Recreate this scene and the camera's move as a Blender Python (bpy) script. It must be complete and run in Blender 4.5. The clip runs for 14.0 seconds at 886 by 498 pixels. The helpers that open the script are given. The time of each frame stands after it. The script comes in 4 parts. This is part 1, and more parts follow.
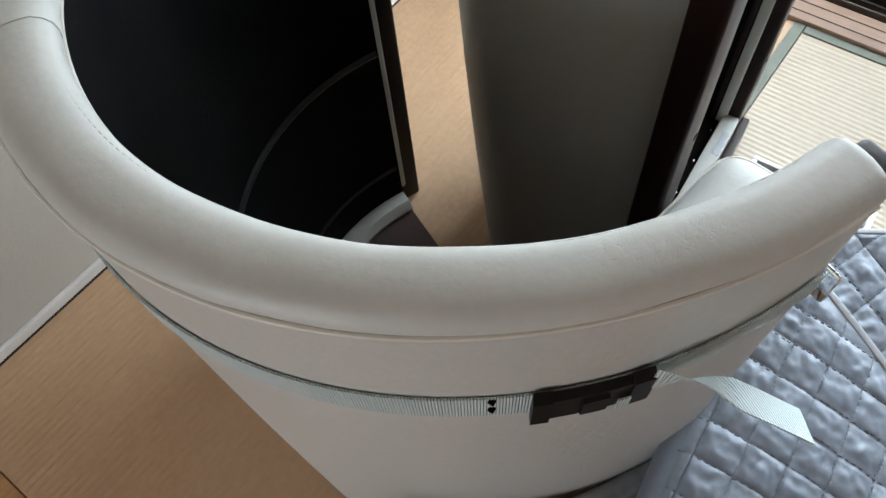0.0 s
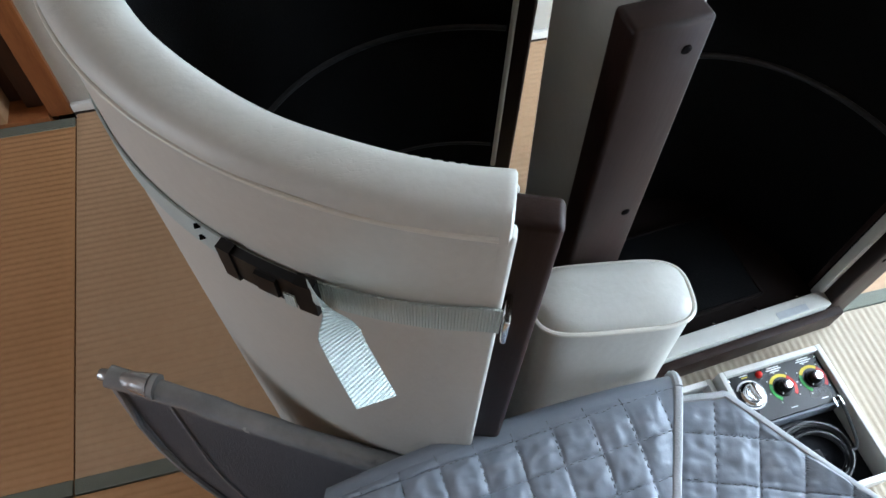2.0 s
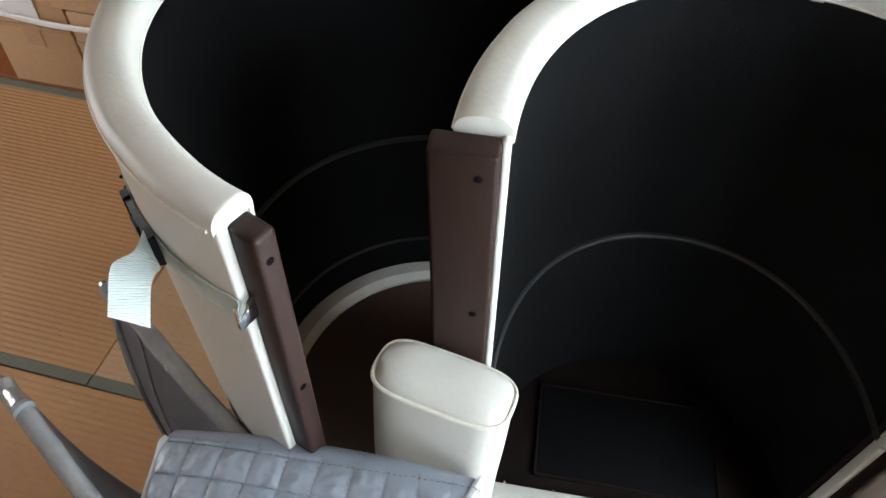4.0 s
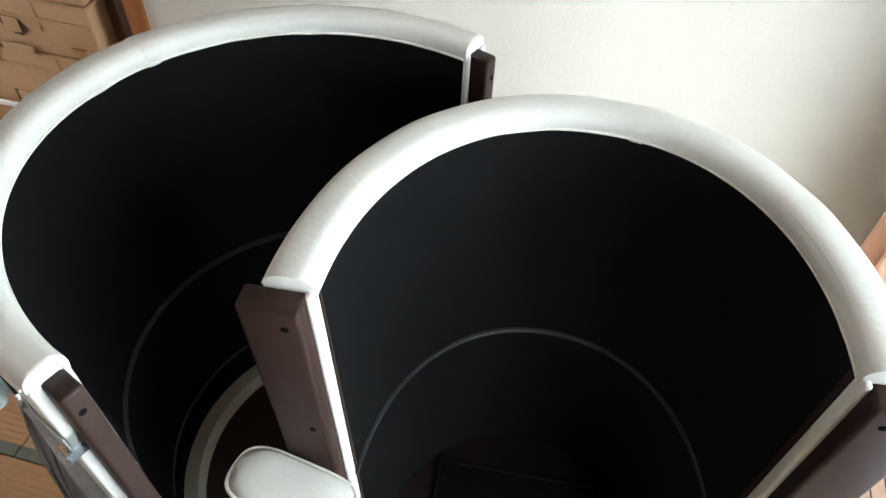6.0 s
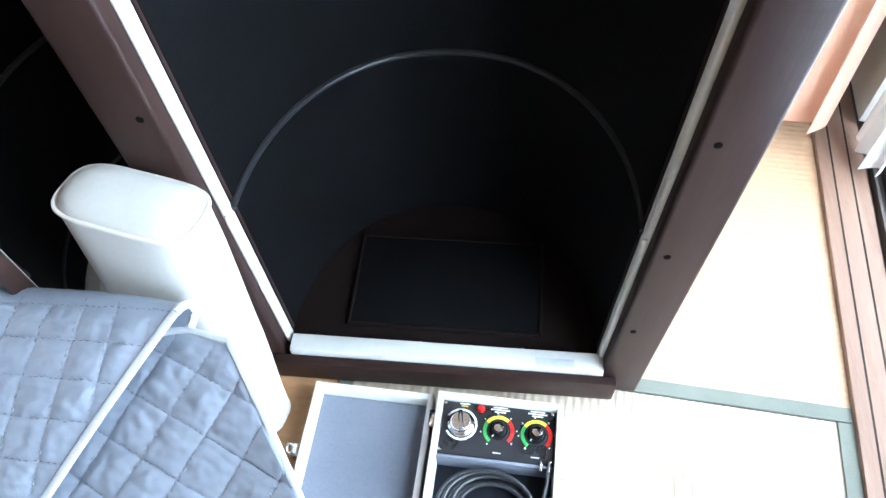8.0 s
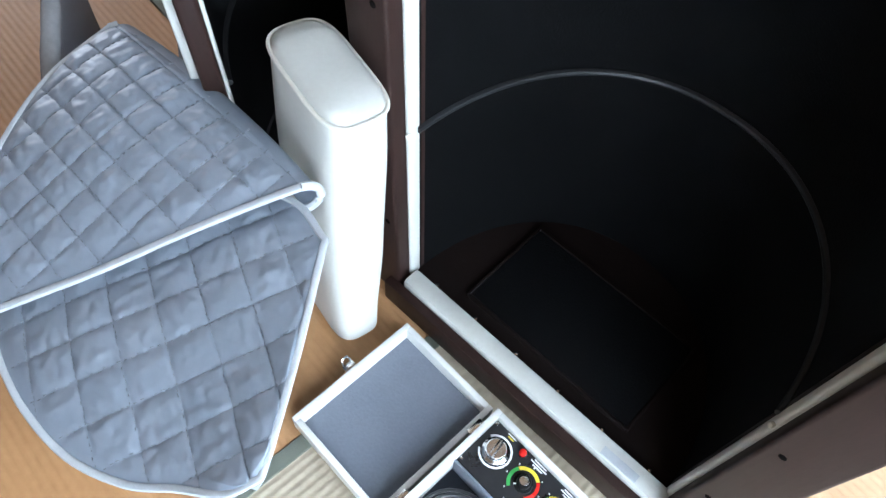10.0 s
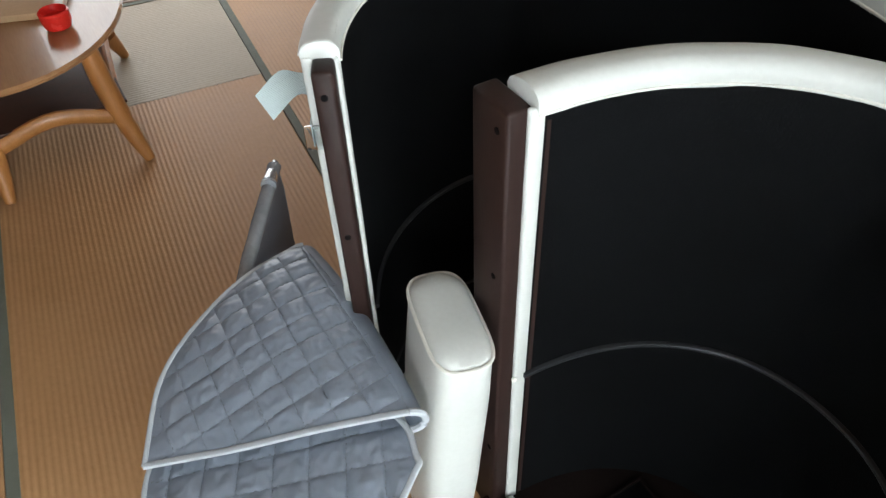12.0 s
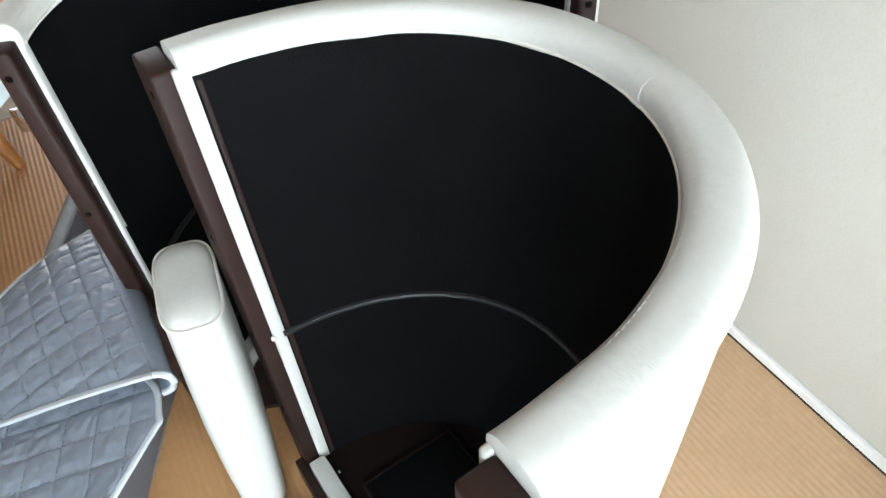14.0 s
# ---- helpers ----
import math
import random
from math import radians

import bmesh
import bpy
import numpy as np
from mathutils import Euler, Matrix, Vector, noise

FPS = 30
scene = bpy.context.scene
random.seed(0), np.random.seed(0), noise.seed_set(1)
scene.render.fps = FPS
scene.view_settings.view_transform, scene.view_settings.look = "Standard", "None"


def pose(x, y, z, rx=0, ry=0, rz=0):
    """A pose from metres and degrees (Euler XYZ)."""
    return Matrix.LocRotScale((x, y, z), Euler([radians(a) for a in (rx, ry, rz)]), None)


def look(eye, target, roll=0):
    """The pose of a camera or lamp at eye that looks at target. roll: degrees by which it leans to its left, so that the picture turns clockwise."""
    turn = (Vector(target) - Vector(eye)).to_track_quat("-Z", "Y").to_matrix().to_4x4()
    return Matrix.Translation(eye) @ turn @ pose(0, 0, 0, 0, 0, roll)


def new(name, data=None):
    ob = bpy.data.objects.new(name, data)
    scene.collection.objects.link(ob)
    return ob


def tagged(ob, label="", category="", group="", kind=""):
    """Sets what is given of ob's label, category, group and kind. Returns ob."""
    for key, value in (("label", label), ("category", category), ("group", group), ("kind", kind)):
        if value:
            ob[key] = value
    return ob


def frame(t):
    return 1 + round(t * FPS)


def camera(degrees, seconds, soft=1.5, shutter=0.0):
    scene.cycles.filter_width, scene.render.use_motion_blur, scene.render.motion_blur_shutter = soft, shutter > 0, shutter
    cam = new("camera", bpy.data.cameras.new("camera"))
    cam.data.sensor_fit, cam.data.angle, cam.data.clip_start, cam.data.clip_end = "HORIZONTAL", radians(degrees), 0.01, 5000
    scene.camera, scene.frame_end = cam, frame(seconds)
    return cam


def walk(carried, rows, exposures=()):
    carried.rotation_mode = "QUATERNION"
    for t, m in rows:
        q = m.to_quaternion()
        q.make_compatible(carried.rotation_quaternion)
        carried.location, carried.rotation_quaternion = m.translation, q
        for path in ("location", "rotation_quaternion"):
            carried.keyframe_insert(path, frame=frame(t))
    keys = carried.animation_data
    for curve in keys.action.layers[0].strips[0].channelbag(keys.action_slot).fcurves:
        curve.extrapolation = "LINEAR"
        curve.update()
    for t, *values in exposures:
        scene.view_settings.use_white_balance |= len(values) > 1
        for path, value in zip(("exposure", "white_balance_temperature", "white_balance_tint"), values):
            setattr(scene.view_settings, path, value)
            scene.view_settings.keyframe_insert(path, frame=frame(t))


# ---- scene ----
# ---- camera ----
cam = camera(62.6, 14.0)
PATH = [
    (0, (-0.6582, -0.0974, 1.3510), (0.1687, 0.5269, -0.3590), -5.7),
    (0.5, (-0.7029, -0.1770, 1.3430), (0.0900, 0.5695, -0.3350), -3.1),
    (1, (-0.7266, -0.2824, 1.3540), (0.0967, 0.5660, -0.2590), -0.3),
    (1.5, (-0.5680, -0.3306, 1.3480), (0.0285, 0.6519, -0.2890), 2.3),
    (2, (-0.4355, -0.4027, 1.3550), (-0.0269, 0.5882, -0.3330), 3.6),
    (4.5, (-0.0005, -0.5919, 1.5340), (-0.2119, 0.7539, 0.0700), 3.0),
    (5, (-0.0374, -0.5528, 1.6070), (-0.1982, 0.8360, 0.1770), 3.5),
    (5.5, (-0.0183, -0.5283, 1.6360), (-0.1227, 0.8630, 0.2030), 4.7),
    (6, (0.1930, -0.4955, 1.6460), (-0.0026, 0.8230, 0.1540), 2.2),
    (6.5, (0.3640, -0.4664, 1.6110), (0.0705, 0.7598, 0.0580), -0.4),
    (7, (0.3931, -0.4909, 1.4910), (0.1267, 0.6618, -0.1210), -1.5),
    (7.5, (0.4005, -0.5477, 1.3630), (0.1220, 0.5810, -0.2640), -4.7),
    (8, (0.3828, -0.6034, 1.2950), (0.2182, 0.5179, -0.3530), -3.6),
    (8.5, (0.3746, -0.6429, 1.2490), (0.2194, 0.3251, -0.4940), -4.7),
    (11, (0.5263, -0.3965, 1.3050), (-0.5013, 0.0904, -0.3400), 2.4),
    (11.5, (0.5328, -0.4151, 1.4040), (-0.6711, 0.1726, -0.0810), -0.3),
    (12, (0.5246, -0.4415, 1.4360), (-0.7102, 0.2711, 0.0340), -1.0),
    (12.5, (0.5824, -0.3971, 1.4370), (-0.6510, 0.3686, 0.0620), -0.2),
    (13, (0.6596, -0.2880, 1.4670), (-0.5633, 0.4838, 0.0860), -1.6),
    (13.5, (0.7432, -0.1745, 1.4430), (-0.5163, 0.5672, 0.0770), -5.0),
    (14, (0.8127, -0.1340, 1.4110), (-0.4140, 0.5779, 0.0000), -5.7),
]
walk(cam, [(t, look(eye, target, roll)) for t, eye, target, roll in PATH], [(0, -0.5, 6150, 10), (0.5, -0.42, 6150, 10), (1, -0.45, 6050, 10), (1.5, -0.52, 6100, 10), (2.2, -0.53, 5750, 10), (4.3, -0.12, 6450, 10), (5.5, -0.2, 6500, 8), (6.5, 0.12, 6100, 10), (7.5, 0.45, 5600, 10), (8.5, 0.42, 5450, 10), (10.5, -0.7, 5850, 10), (11, -1.08, 6000, 10), (12, -0.85, 6450, 10), (13, -0.67, 6500, 10), (14, -0.5, 6350, 10)])

from mathutils import kdtree

# ---- light ----
world = bpy.data.worlds.new("world")
scene.world = world
world.use_nodes = True
wn = world.node_tree.nodes
sky = wn.new("ShaderNodeTexSky")
sky.sky_type, sky.sun_disc, sky.sun_elevation, sky.sun_rotation = "NISHITA", False, radians(40), radians(80)
wn["Background"].inputs[1].default_value = 0.12
world.node_tree.links.new(sky.outputs[0], wn["Background"].inputs[0])

ROOM = Matrix.Rotation(radians(-4.7), 4, "Z")       # the room's axes against the shells'
WALL_V, SILL_U, LEFT_U, FRONT_V, CEIL = 0.98, 1.035, -3.5, -2.9, 2.4


def window_lamp(name, u, v, z, wide, high, power, colour, turn):
    data = bpy.data.lights.new(name, "AREA")
    data.shape, data.size, data.size_y, data.energy, data.color = "RECTANGLE", wide, high, power, colour
    ob = new(name, data)
    ob.matrix_world = ROOM @ pose(u, v, z, 90, 0, turn)
    return ob


window_lamp("window_daylight", 1.27, -0.2, 1.05, 1.85, 1.75, 116, (0.84, 0.945, 1.0), 90)
window_lamp("door_daylight", -3.3, 0.0, 1.0, 1.5, 1.7, 50, (0.95, 0.98, 1.0), -90)


# ---- materials ----
def mat(name, c1, c2, rough=0.6, metal=0.0, scale=8.0, fine=120.0, bump=0.15, coat=0.0, stretch=(1, 1, 1), sheen=0.0, rough_var=0.1):
    m = bpy.data.materials.new(name)
    m.use_nodes = True
    n, l = m.node_tree.nodes, m.node_tree.links
    b = n["Principled BSDF"]
    tc = n.new("ShaderNodeTexCoord")
    mp = n.new("ShaderNodeMapping")
    mp.inputs["Scale"].default_value = stretch
    l.new(tc.outputs["Object"], mp.inputs[0])
    n1, n2 = n.new("ShaderNodeTexNoise"), n.new("ShaderNodeTexNoise")
    for t, s in ((n1, scale), (n2, fine)):
        t.inputs["Scale"].default_value = s
        t.inputs["Detail"].default_value = 5
        l.new(mp.outputs[0], t.inputs["Vector"])
    mixf = n.new("ShaderNodeMix")
    mixf.inputs[0].default_value = 0.35
    l.new(n1.outputs[0], mixf.inputs[2])
    l.new(n2.outputs[0], mixf.inputs[3])
    ramp = n.new("ShaderNodeValToRGB")
    ramp.color_ramp.elements[0].position, ramp.color_ramp.elements[1].position = 0.32, 0.68
    ramp.color_ramp.elements[0].color, ramp.color_ramp.elements[1].color = (*c1, 1), (*c2, 1)
    l.new(mixf.outputs[0], ramp.inputs[0])
    l.new(ramp.outputs[0], b.inputs["Base Color"])
    mr = n.new("ShaderNodeMapRange")
    mr.inputs["To Min"].default_value, mr.inputs["To Max"].default_value = max(rough - rough_var, 0.02), min(rough + rough_var, 1)
    l.new(n1.outputs[0], mr.inputs[0])
    l.new(mr.outputs[0], b.inputs["Roughness"])
    b.inputs["Metallic"].default_value = metal
    b.inputs["Coat Weight"].default_value = coat
    b.inputs["Sheen Weight"].default_value = sheen
    bp = n.new("ShaderNodeBump")
    bp.inputs["Strength"].default_value, bp.inputs["Distance"].default_value = bump, 0.004
    l.new(n2.outputs[0], bp.inputs["Height"])
    l.new(bp.outputs[0], b.inputs["Normal"])
    return m


def add_waves(m, direction, scale, depth, distance=0.002, turn=0.0, distort=0.5):
    """A second, directional relief: ribs of a weave."""
    n, l = m.node_tree.nodes, m.node_tree.links
    first = [x for x in n if x.type == "BUMP"][0]
    w = n.new("ShaderNodeTexWave")
    w.bands_direction = direction
    w.inputs["Scale"].default_value, w.inputs["Distortion"].default_value = scale, distort
    tc = n.new("ShaderNodeTexCoord")
    mp = n.new("ShaderNodeMapping")
    mp.inputs["Rotation"].default_value = (0, 0, turn)
    l.new(tc.outputs["Object"], mp.inputs[0])
    l.new(mp.outputs[0], w.inputs["Vector"])
    b2 = n.new("ShaderNodeBump")
    b2.inputs["Strength"].default_value, b2.inputs["Distance"].default_value = depth, distance
    l.new(w.outputs[0], b2.inputs["Height"])
    l.new(first.outputs[0], b2.inputs["Normal"])
    l.new(b2.outputs[0], n["Principled BSDF"].inputs["Normal"])
    return m


VINYL = mat("ivory_vinyl", (0.50, 0.497, 0.455), (0.56, 0.557, 0.518), 0.45, scale=3, fine=110, bump=0.12)


def add_creases(m, scale, depth, amount):
    """Fine leathery creases that come and go in patches."""
    n, l = m.node_tree.nodes, m.node_tree.links
    first = [x for x in n if x.type == "BUMP"][0]
    tc = n.new("ShaderNodeTexCoord")
    mp = n.new("ShaderNodeMapping")
    mp.inputs["Rotation"].default_value, mp.inputs["Scale"].default_value = (0.3, 0.2, 0.7), (0.5, 1.6, 1.0)
    l.new(tc.outputs["Object"], mp.inputs[0])
    warp = n.new("ShaderNodeTexNoise")
    warp.inputs["Scale"].default_value, warp.inputs["Detail"].default_value = scale, 3
    warp.inputs["Distortion"].default_value = 1.2
    l.new(mp.outputs[0], warp.inputs["Vector"])
    ridge = n.new("ShaderNodeMapRange")
    ridge.inputs["From Min"].default_value, ridge.inputs["From Max"].default_value = 0.0, 0.035
    dist = n.new("ShaderNodeMath")
    dist.operation = "SUBTRACT"
    dist.inputs[1].default_value = 0.5
    absn = n.new("ShaderNodeMath")
    absn.operation = "ABSOLUTE"
    l.new(warp.outputs[0], dist.inputs[0])
    l.new(dist.outputs[0], absn.inputs[0])
    l.new(absn.outputs[0], ridge.inputs[0])
    patch = n.new("ShaderNodeTexNoise")
    patch.inputs["Scale"].default_value = 5.0
    l.new(tc.outputs["Object"], patch.inputs["Vector"])
    pm = n.new("ShaderNodeMapRange")
    pm.inputs["From Min"].default_value, pm.inputs["From Max"].default_value = amount, amount + 0.12
    l.new(patch.outputs[0], pm.inputs[0])
    st = n.new("ShaderNodeMath")
    st.operation = "MULTIPLY"
    st.inputs[1].default_value = depth
    l.new(pm.outputs[0], st.inputs[0])
    b2 = n.new("ShaderNodeBump")
    b2.inputs["Distance"].default_value = 0.0015
    l.new(st.outputs[0], b2.inputs["Strength"])
    l.new(ridge.outputs[0], b2.inputs["Height"])
    l.new(first.outputs[0], b2.inputs["Normal"])
    l.new(b2.outputs[0], n["Principled BSDF"].inputs["Normal"])
    return m


add_creases(VINYL, 55, 0.13, 0.5)
PIPING = mat("vinyl_piping", (0.60, 0.575, 0.51), (0.68, 0.65, 0.58), 0.4, scale=20, bump=0.1)
LINING = add_waves(mat("black_lining", (0.0012, 0.0012, 0.0014), (0.0024, 0.0024, 0.0028), 0.8, scale=4, fine=300, bump=0.25), "Z", 260, 0.15, 0.001)
LINING_TRIM = mat("black_trim", (0.008, 0.008, 0.009), (0.015, 0.015, 0.0165), 0.42, scale=12, bump=0.1)
LINING.node_tree.nodes["Principled BSDF"].inputs["Specular IOR Level"].default_value = 0.09
LINING_TRIM.node_tree.nodes["Principled BSDF"].inputs["Specular IOR Level"].default_value = 0.45
BROWN = mat("brown_lacquered_board", (0.015, 0.0075, 0.006), (0.024, 0.0122, 0.0098), 0.42, scale=9, fine=90, bump=0.06, stretch=(3, 3, 0.4))
BROWN.node_tree.nodes["Principled BSDF"].inputs["Specular IOR Level"].default_value = 0.18
# Brown that carries the shade on the floor inside the larger dome.
FOOT_SHADE = mat("brown_foot_shade", (0.040, 0.022, 0.017), (0.062, 0.034, 0.027), 0.5, scale=5, bump=0.08)
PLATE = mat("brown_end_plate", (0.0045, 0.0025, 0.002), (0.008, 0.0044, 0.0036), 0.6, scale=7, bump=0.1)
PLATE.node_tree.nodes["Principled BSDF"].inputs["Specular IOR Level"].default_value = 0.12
HOLE = mat("dark_hole", (0.004, 0.004, 0.004), (0.008, 0.007, 0.007), 0.8)
HOLE.node_tree.nodes["Principled BSDF"].inputs["Specular IOR Level"].default_value = 0.0
WEB = add_waves(mat("pale_webbing", (0.43, 0.50, 0.49), (0.53, 0.60, 0.585), 0.7, scale=15, fine=400, bump=0.3), "X", 130, 0.7, 0.001, turn=0.9)
BLACK_PLASTIC = mat("black_plastic", (0.003, 0.003, 0.003), (0.006, 0.006, 0.006), 0.45, scale=20, bump=0.05)
BLACK_PLASTIC.node_tree.nodes["Principled BSDF"].inputs["Specular IOR Level"].default_value = 0.25
TATAMI = mat("tatami_straw", (0.40, 0.205, 0.085), (0.49, 0.27, 0.122), 0.55, scale=2.5, fine=60, bump=0.35, stretch=(1, 1, 1))
# Straw paled part way in colour, for window light on the back mat.
TATAMI_HALF_LIT = mat("tatami_straw_half_lit", (0.43, 0.27, 0.15), (0.52, 0.345, 0.205), 0.55, scale=2.5, fine=60, bump=0.35)
# Paler still: strong window light on the mats, put into the straw colour.
TATAMI_LIT = mat("tatami_straw_lit", (0.385, 0.32, 0.23), (0.465, 0.395, 0.295), 0.5, scale=2.5, fine=60, bump=0.35)
HERI = mat("tatami_border_cloth", (0.125, 0.135, 0.105), (0.17, 0.18, 0.145), 0.75, scale=15, fine=500, bump=0.4)
GAP = mat("dark_gap", (0.02, 0.014, 0.01), (0.035, 0.022, 0.014), 0.9)
PLASTER = mat("ivory_wall_paper", (0.46, 0.44, 0.385), (0.50, 0.48, 0.425), 0.85, scale=1.6, fine=140, bump=0.3)
# Dark colour for walls out of view, chosen to lower the bounced fill.
UNSEEN_WALL = mat("unseen_wall_brown", (0.20, 0.14, 0.10), (0.28, 0.20, 0.15), 0.7, scale=3, fine=60, stretch=(4, 4, 0.4))
WHITE_TRIM = mat("white_painted_trim", (0.66, 0.66, 0.64), (0.76, 0.76, 0.74), 0.5, scale=10)
# The ceiling is out of view; its brown keeps bounced light down.
CEILING = mat("unseen_ceiling_brown", (0.20, 0.13, 0.08), (0.28, 0.19, 0.12), 0.7, scale=3, stretch=(0.3, 4, 1))
WOOD_RED = mat("red_brown_wood", (0.20, 0.065, 0.02), (0.34, 0.125, 0.04), 0.4, scale=5, fine=60, bump=0.15, stretch=(6, 6, 0.5))
WOOD_DARK = mat("dark_wood", (0.035, 0.014, 0.008), (0.07, 0.03, 0.018), 0.5, scale=6, fine=60, stretch=(6, 6, 0.5))
SILL_WOOD = mat("sill_wood", (0.25, 0.15, 0.10), (0.34, 0.22, 0.155), 0.5, scale=6, fine=70, bump=0.15, stretch=(8, 0.5, 8))
ALU = mat("bronze_aluminium", (0.10, 0.085, 0.075), (0.15, 0.13, 0.115), 0.4, 0.8, scale=15)
TABLE_TOP = mat("table_top_wood", (0.30, 0.145, 0.062), (0.40, 0.20, 0.09), 0.22, scale=4, fine=40, bump=0.05, coat=0.4, stretch=(0.6, 6, 6))
TABLE_LEG = mat("orange_wood", (0.33, 0.13, 0.035), (0.46, 0.20, 0.06), 0.35, scale=6, fine=60, bump=0.08, stretch=(5, 5, 0.7))
CARTON = mat("corrugated_card", (0.40, 0.24, 0.122), (0.49, 0.305, 0.165), 0.8, scale=4, fine=80, bump=0.25)
TAPE = mat("packing_tape", (0.40, 0.25, 0.14), (0.48, 0.31, 0.19), 0.15, scale=12, bump=0.2)
PAPER = mat("white_paper", (0.70, 0.70, 0.70), (0.80, 0.80, 0.80), 0.7, scale=10)
QUILT = mat("silver_quilt_cloth", (0.205, 0.235, 0.28), (0.24, 0.27, 0.318), 0.40, 0.18, scale=9, fine=70, bump=0.16, rough_var=0.08)
THREAD = mat("grey_thread", (0.14, 0.15, 0.17), (0.19, 0.20, 0.225), 0.7, scale=40)
QUILT_TAPE = mat("grey_bias_tape", (0.38, 0.40, 0.42), (0.46, 0.48, 0.50), 0.6, scale=30, fine=300)
GREY_PAD = mat("grey_padded_vinyl", (0.27, 0.285, 0.305), (0.42, 0.435, 0.455), 0.24, 0.35, scale=12, fine=60, bump=0.5)
PAD_TIP = mat("silver_vinyl_tip", (0.42, 0.435, 0.455), (0.58, 0.595, 0.61), 0.18, 0.7, scale=25, fine=90, bump=0.35)
GREY_MESH = add_waves(mat("dark_grey_mesh", (0.10, 0.10, 0.115), (0.15, 0.15, 0.165), 0.65, scale=6, fine=350, bump=0.5), "DIAGONAL", 180, 0.4, 0.001)
CHROME = mat("chrome", (0.75, 0.75, 0.76), (0.85, 0.85, 0.86), 0.15, 1.0, scale=20, bump=0.02)
BOX_WHITE = mat("ivory_enamel", (0.64, 0.63, 0.60), (0.72, 0.71, 0.68), 0.3, scale=8, bump=0.05)
BOX_GREY = mat("grey_foam_lid_liner", (0.125, 0.14, 0.17), (0.165, 0.18, 0.215), 0.75, scale=8, fine=200, bump=0.2)
BOX_DARK = mat("dark_blue_grey_tray", (0.010, 0.011, 0.015), (0.018, 0.02, 0.026), 0.5, scale=12)
BOX_DARK.node_tree.nodes["Principled BSDF"].inputs["Specular IOR Level"].default_value = 0.1
PANEL = mat("black_panel", (0.010, 0.010, 0.011), (0.018, 0.018, 0.02), 0.3, scale=20, bump=0.03)
RED = mat("red_plastic", (0.55, 0.015, 0.012), (0.70, 0.03, 0.02), 0.25, scale=15, bump=0.03)
YELLOW = mat("yellow_print", (0.70, 0.55, 0.03), (0.80, 0.65, 0.06), 0.5)
GREEN = mat("green_print", (0.05, 0.35, 0.07), (0.08, 0.45, 0.10), 0.5)
CABLE = mat("black_cable", (0.02, 0.021, 0.023), (0.04, 0.042, 0.045), 0.35, scale=20, bump=0.05)
CURTAIN = mat("peach_curtain", (0.62, 0.33, 0.22), (0.72, 0.42, 0.29), 0.8, scale=6, fine=300, bump=0.3, sheen=0.3)
LACE = mat("white_lace_curtain", (0.75, 0.74, 0.73), (0.85, 0.84, 0.83), 0.8, scale=12, fine=300, bump=0.4)
PLANK = mat("veranda_boards", (0.36, 0.19, 0.08), (0.48, 0.27, 0.13), 0.35, scale=4, fine=50, stretch=(5, 0.6, 5))

GLASS = bpy.data.materials.new("window_glass")
GLASS.use_nodes = True
_g = GLASS.node_tree.nodes["Principled BSDF"]
_g.inputs["Transmission Weight"].default_value, _g.inputs["Roughness"].default_value, _g.inputs["IOR"].default_value = 1.0, 0.02, 1.45
CLEAR = bpy.data.materials.new("clear_tape")
CLEAR.use_nodes = True
_c = CLEAR.node_tree.nodes["Principled BSDF"]
_c.inputs["Transmission Weight"].default_value, _c.inputs["Roughness"].default_value = 1.0, 0.08
_c.inputs["IOR"].default_value = 1.2
_c.inputs["Base Color"].default_value = (0.9, 0.93, 0.93, 1)
OUTSIDE = bpy.data.materials.new("bright_outdoors")
OUTSIDE.use_nodes = True
_o = OUTSIDE.node_tree.nodes["Principled BSDF"]
_o.inputs["Emission Color"].default_value, _o.inputs["Emission Strength"].default_value = (0.92, 0.97, 1.0, 1), 3.0


# ---- builders ----
FRAME_OF = {}


def thing(name, at, label, category, group="", kind=""):
    ob = new(name)
    ob.empty_display_size = 0.1
    ob.matrix_world = Matrix.Translation(at)
    FRAME_OF[ob.name] = Matrix.Translation(at)
    return tagged(ob, label, category, group, kind)


def finish(bm, name, material, smooth):
    bmesh.ops.recalc_face_normals(bm, faces=bm.faces)
    me = bpy.data.meshes.new(name)
    bm.to_mesh(me)
    bm.free()
    me.materials.append(material)
    if smooth is not None:
        me.polygons.foreach_set("use_smooth", [True] * len(me.polygons))
        me.set_sharp_from_angle(angle=radians(smooth))
    return me


def part(name, bm, material, parent, label="", smooth=40):
    ob = new(name, finish(bm, name, material, smooth))
    ob.parent = parent
    ob.matrix_parent_inverse = FRAME_OF.get(parent.name, Matrix()).inverted()
    return tagged(ob, label)


def whole(name, bm, material, label, category, kind="", smooth=40, group=""):
    return tagged(new(name, finish(bm, name, material, smooth)), label, category, group, kind)


def box(lo, hi, m=None, bevel=0.0, seg=2, bm=None):
    """A bevelled block between two corners, moved by m."""
    b = bmesh.new()
    bmesh.ops.create_cube(b, size=1)
    c, s = (Vector(lo) + Vector(hi)) / 2, Vector(hi) - Vector(lo)
    for v in b.verts:
        v.co = Vector([c[i] + v.co[i] * s[i] for i in range(3)])
    if bevel:
        bmesh.ops.bevel(b, geom=list(b.edges), offset=bevel, segments=seg, affect="EDGES", profile=0.6)
    if m is not None:
        b.transform(m)
    if bm is None:
        return b
    me = bpy.data.meshes.new("tmp")
    b.to_mesh(me)
    b.free()
    bm.from_mesh(me)
    bpy.data.meshes.remove(me)
    return bm


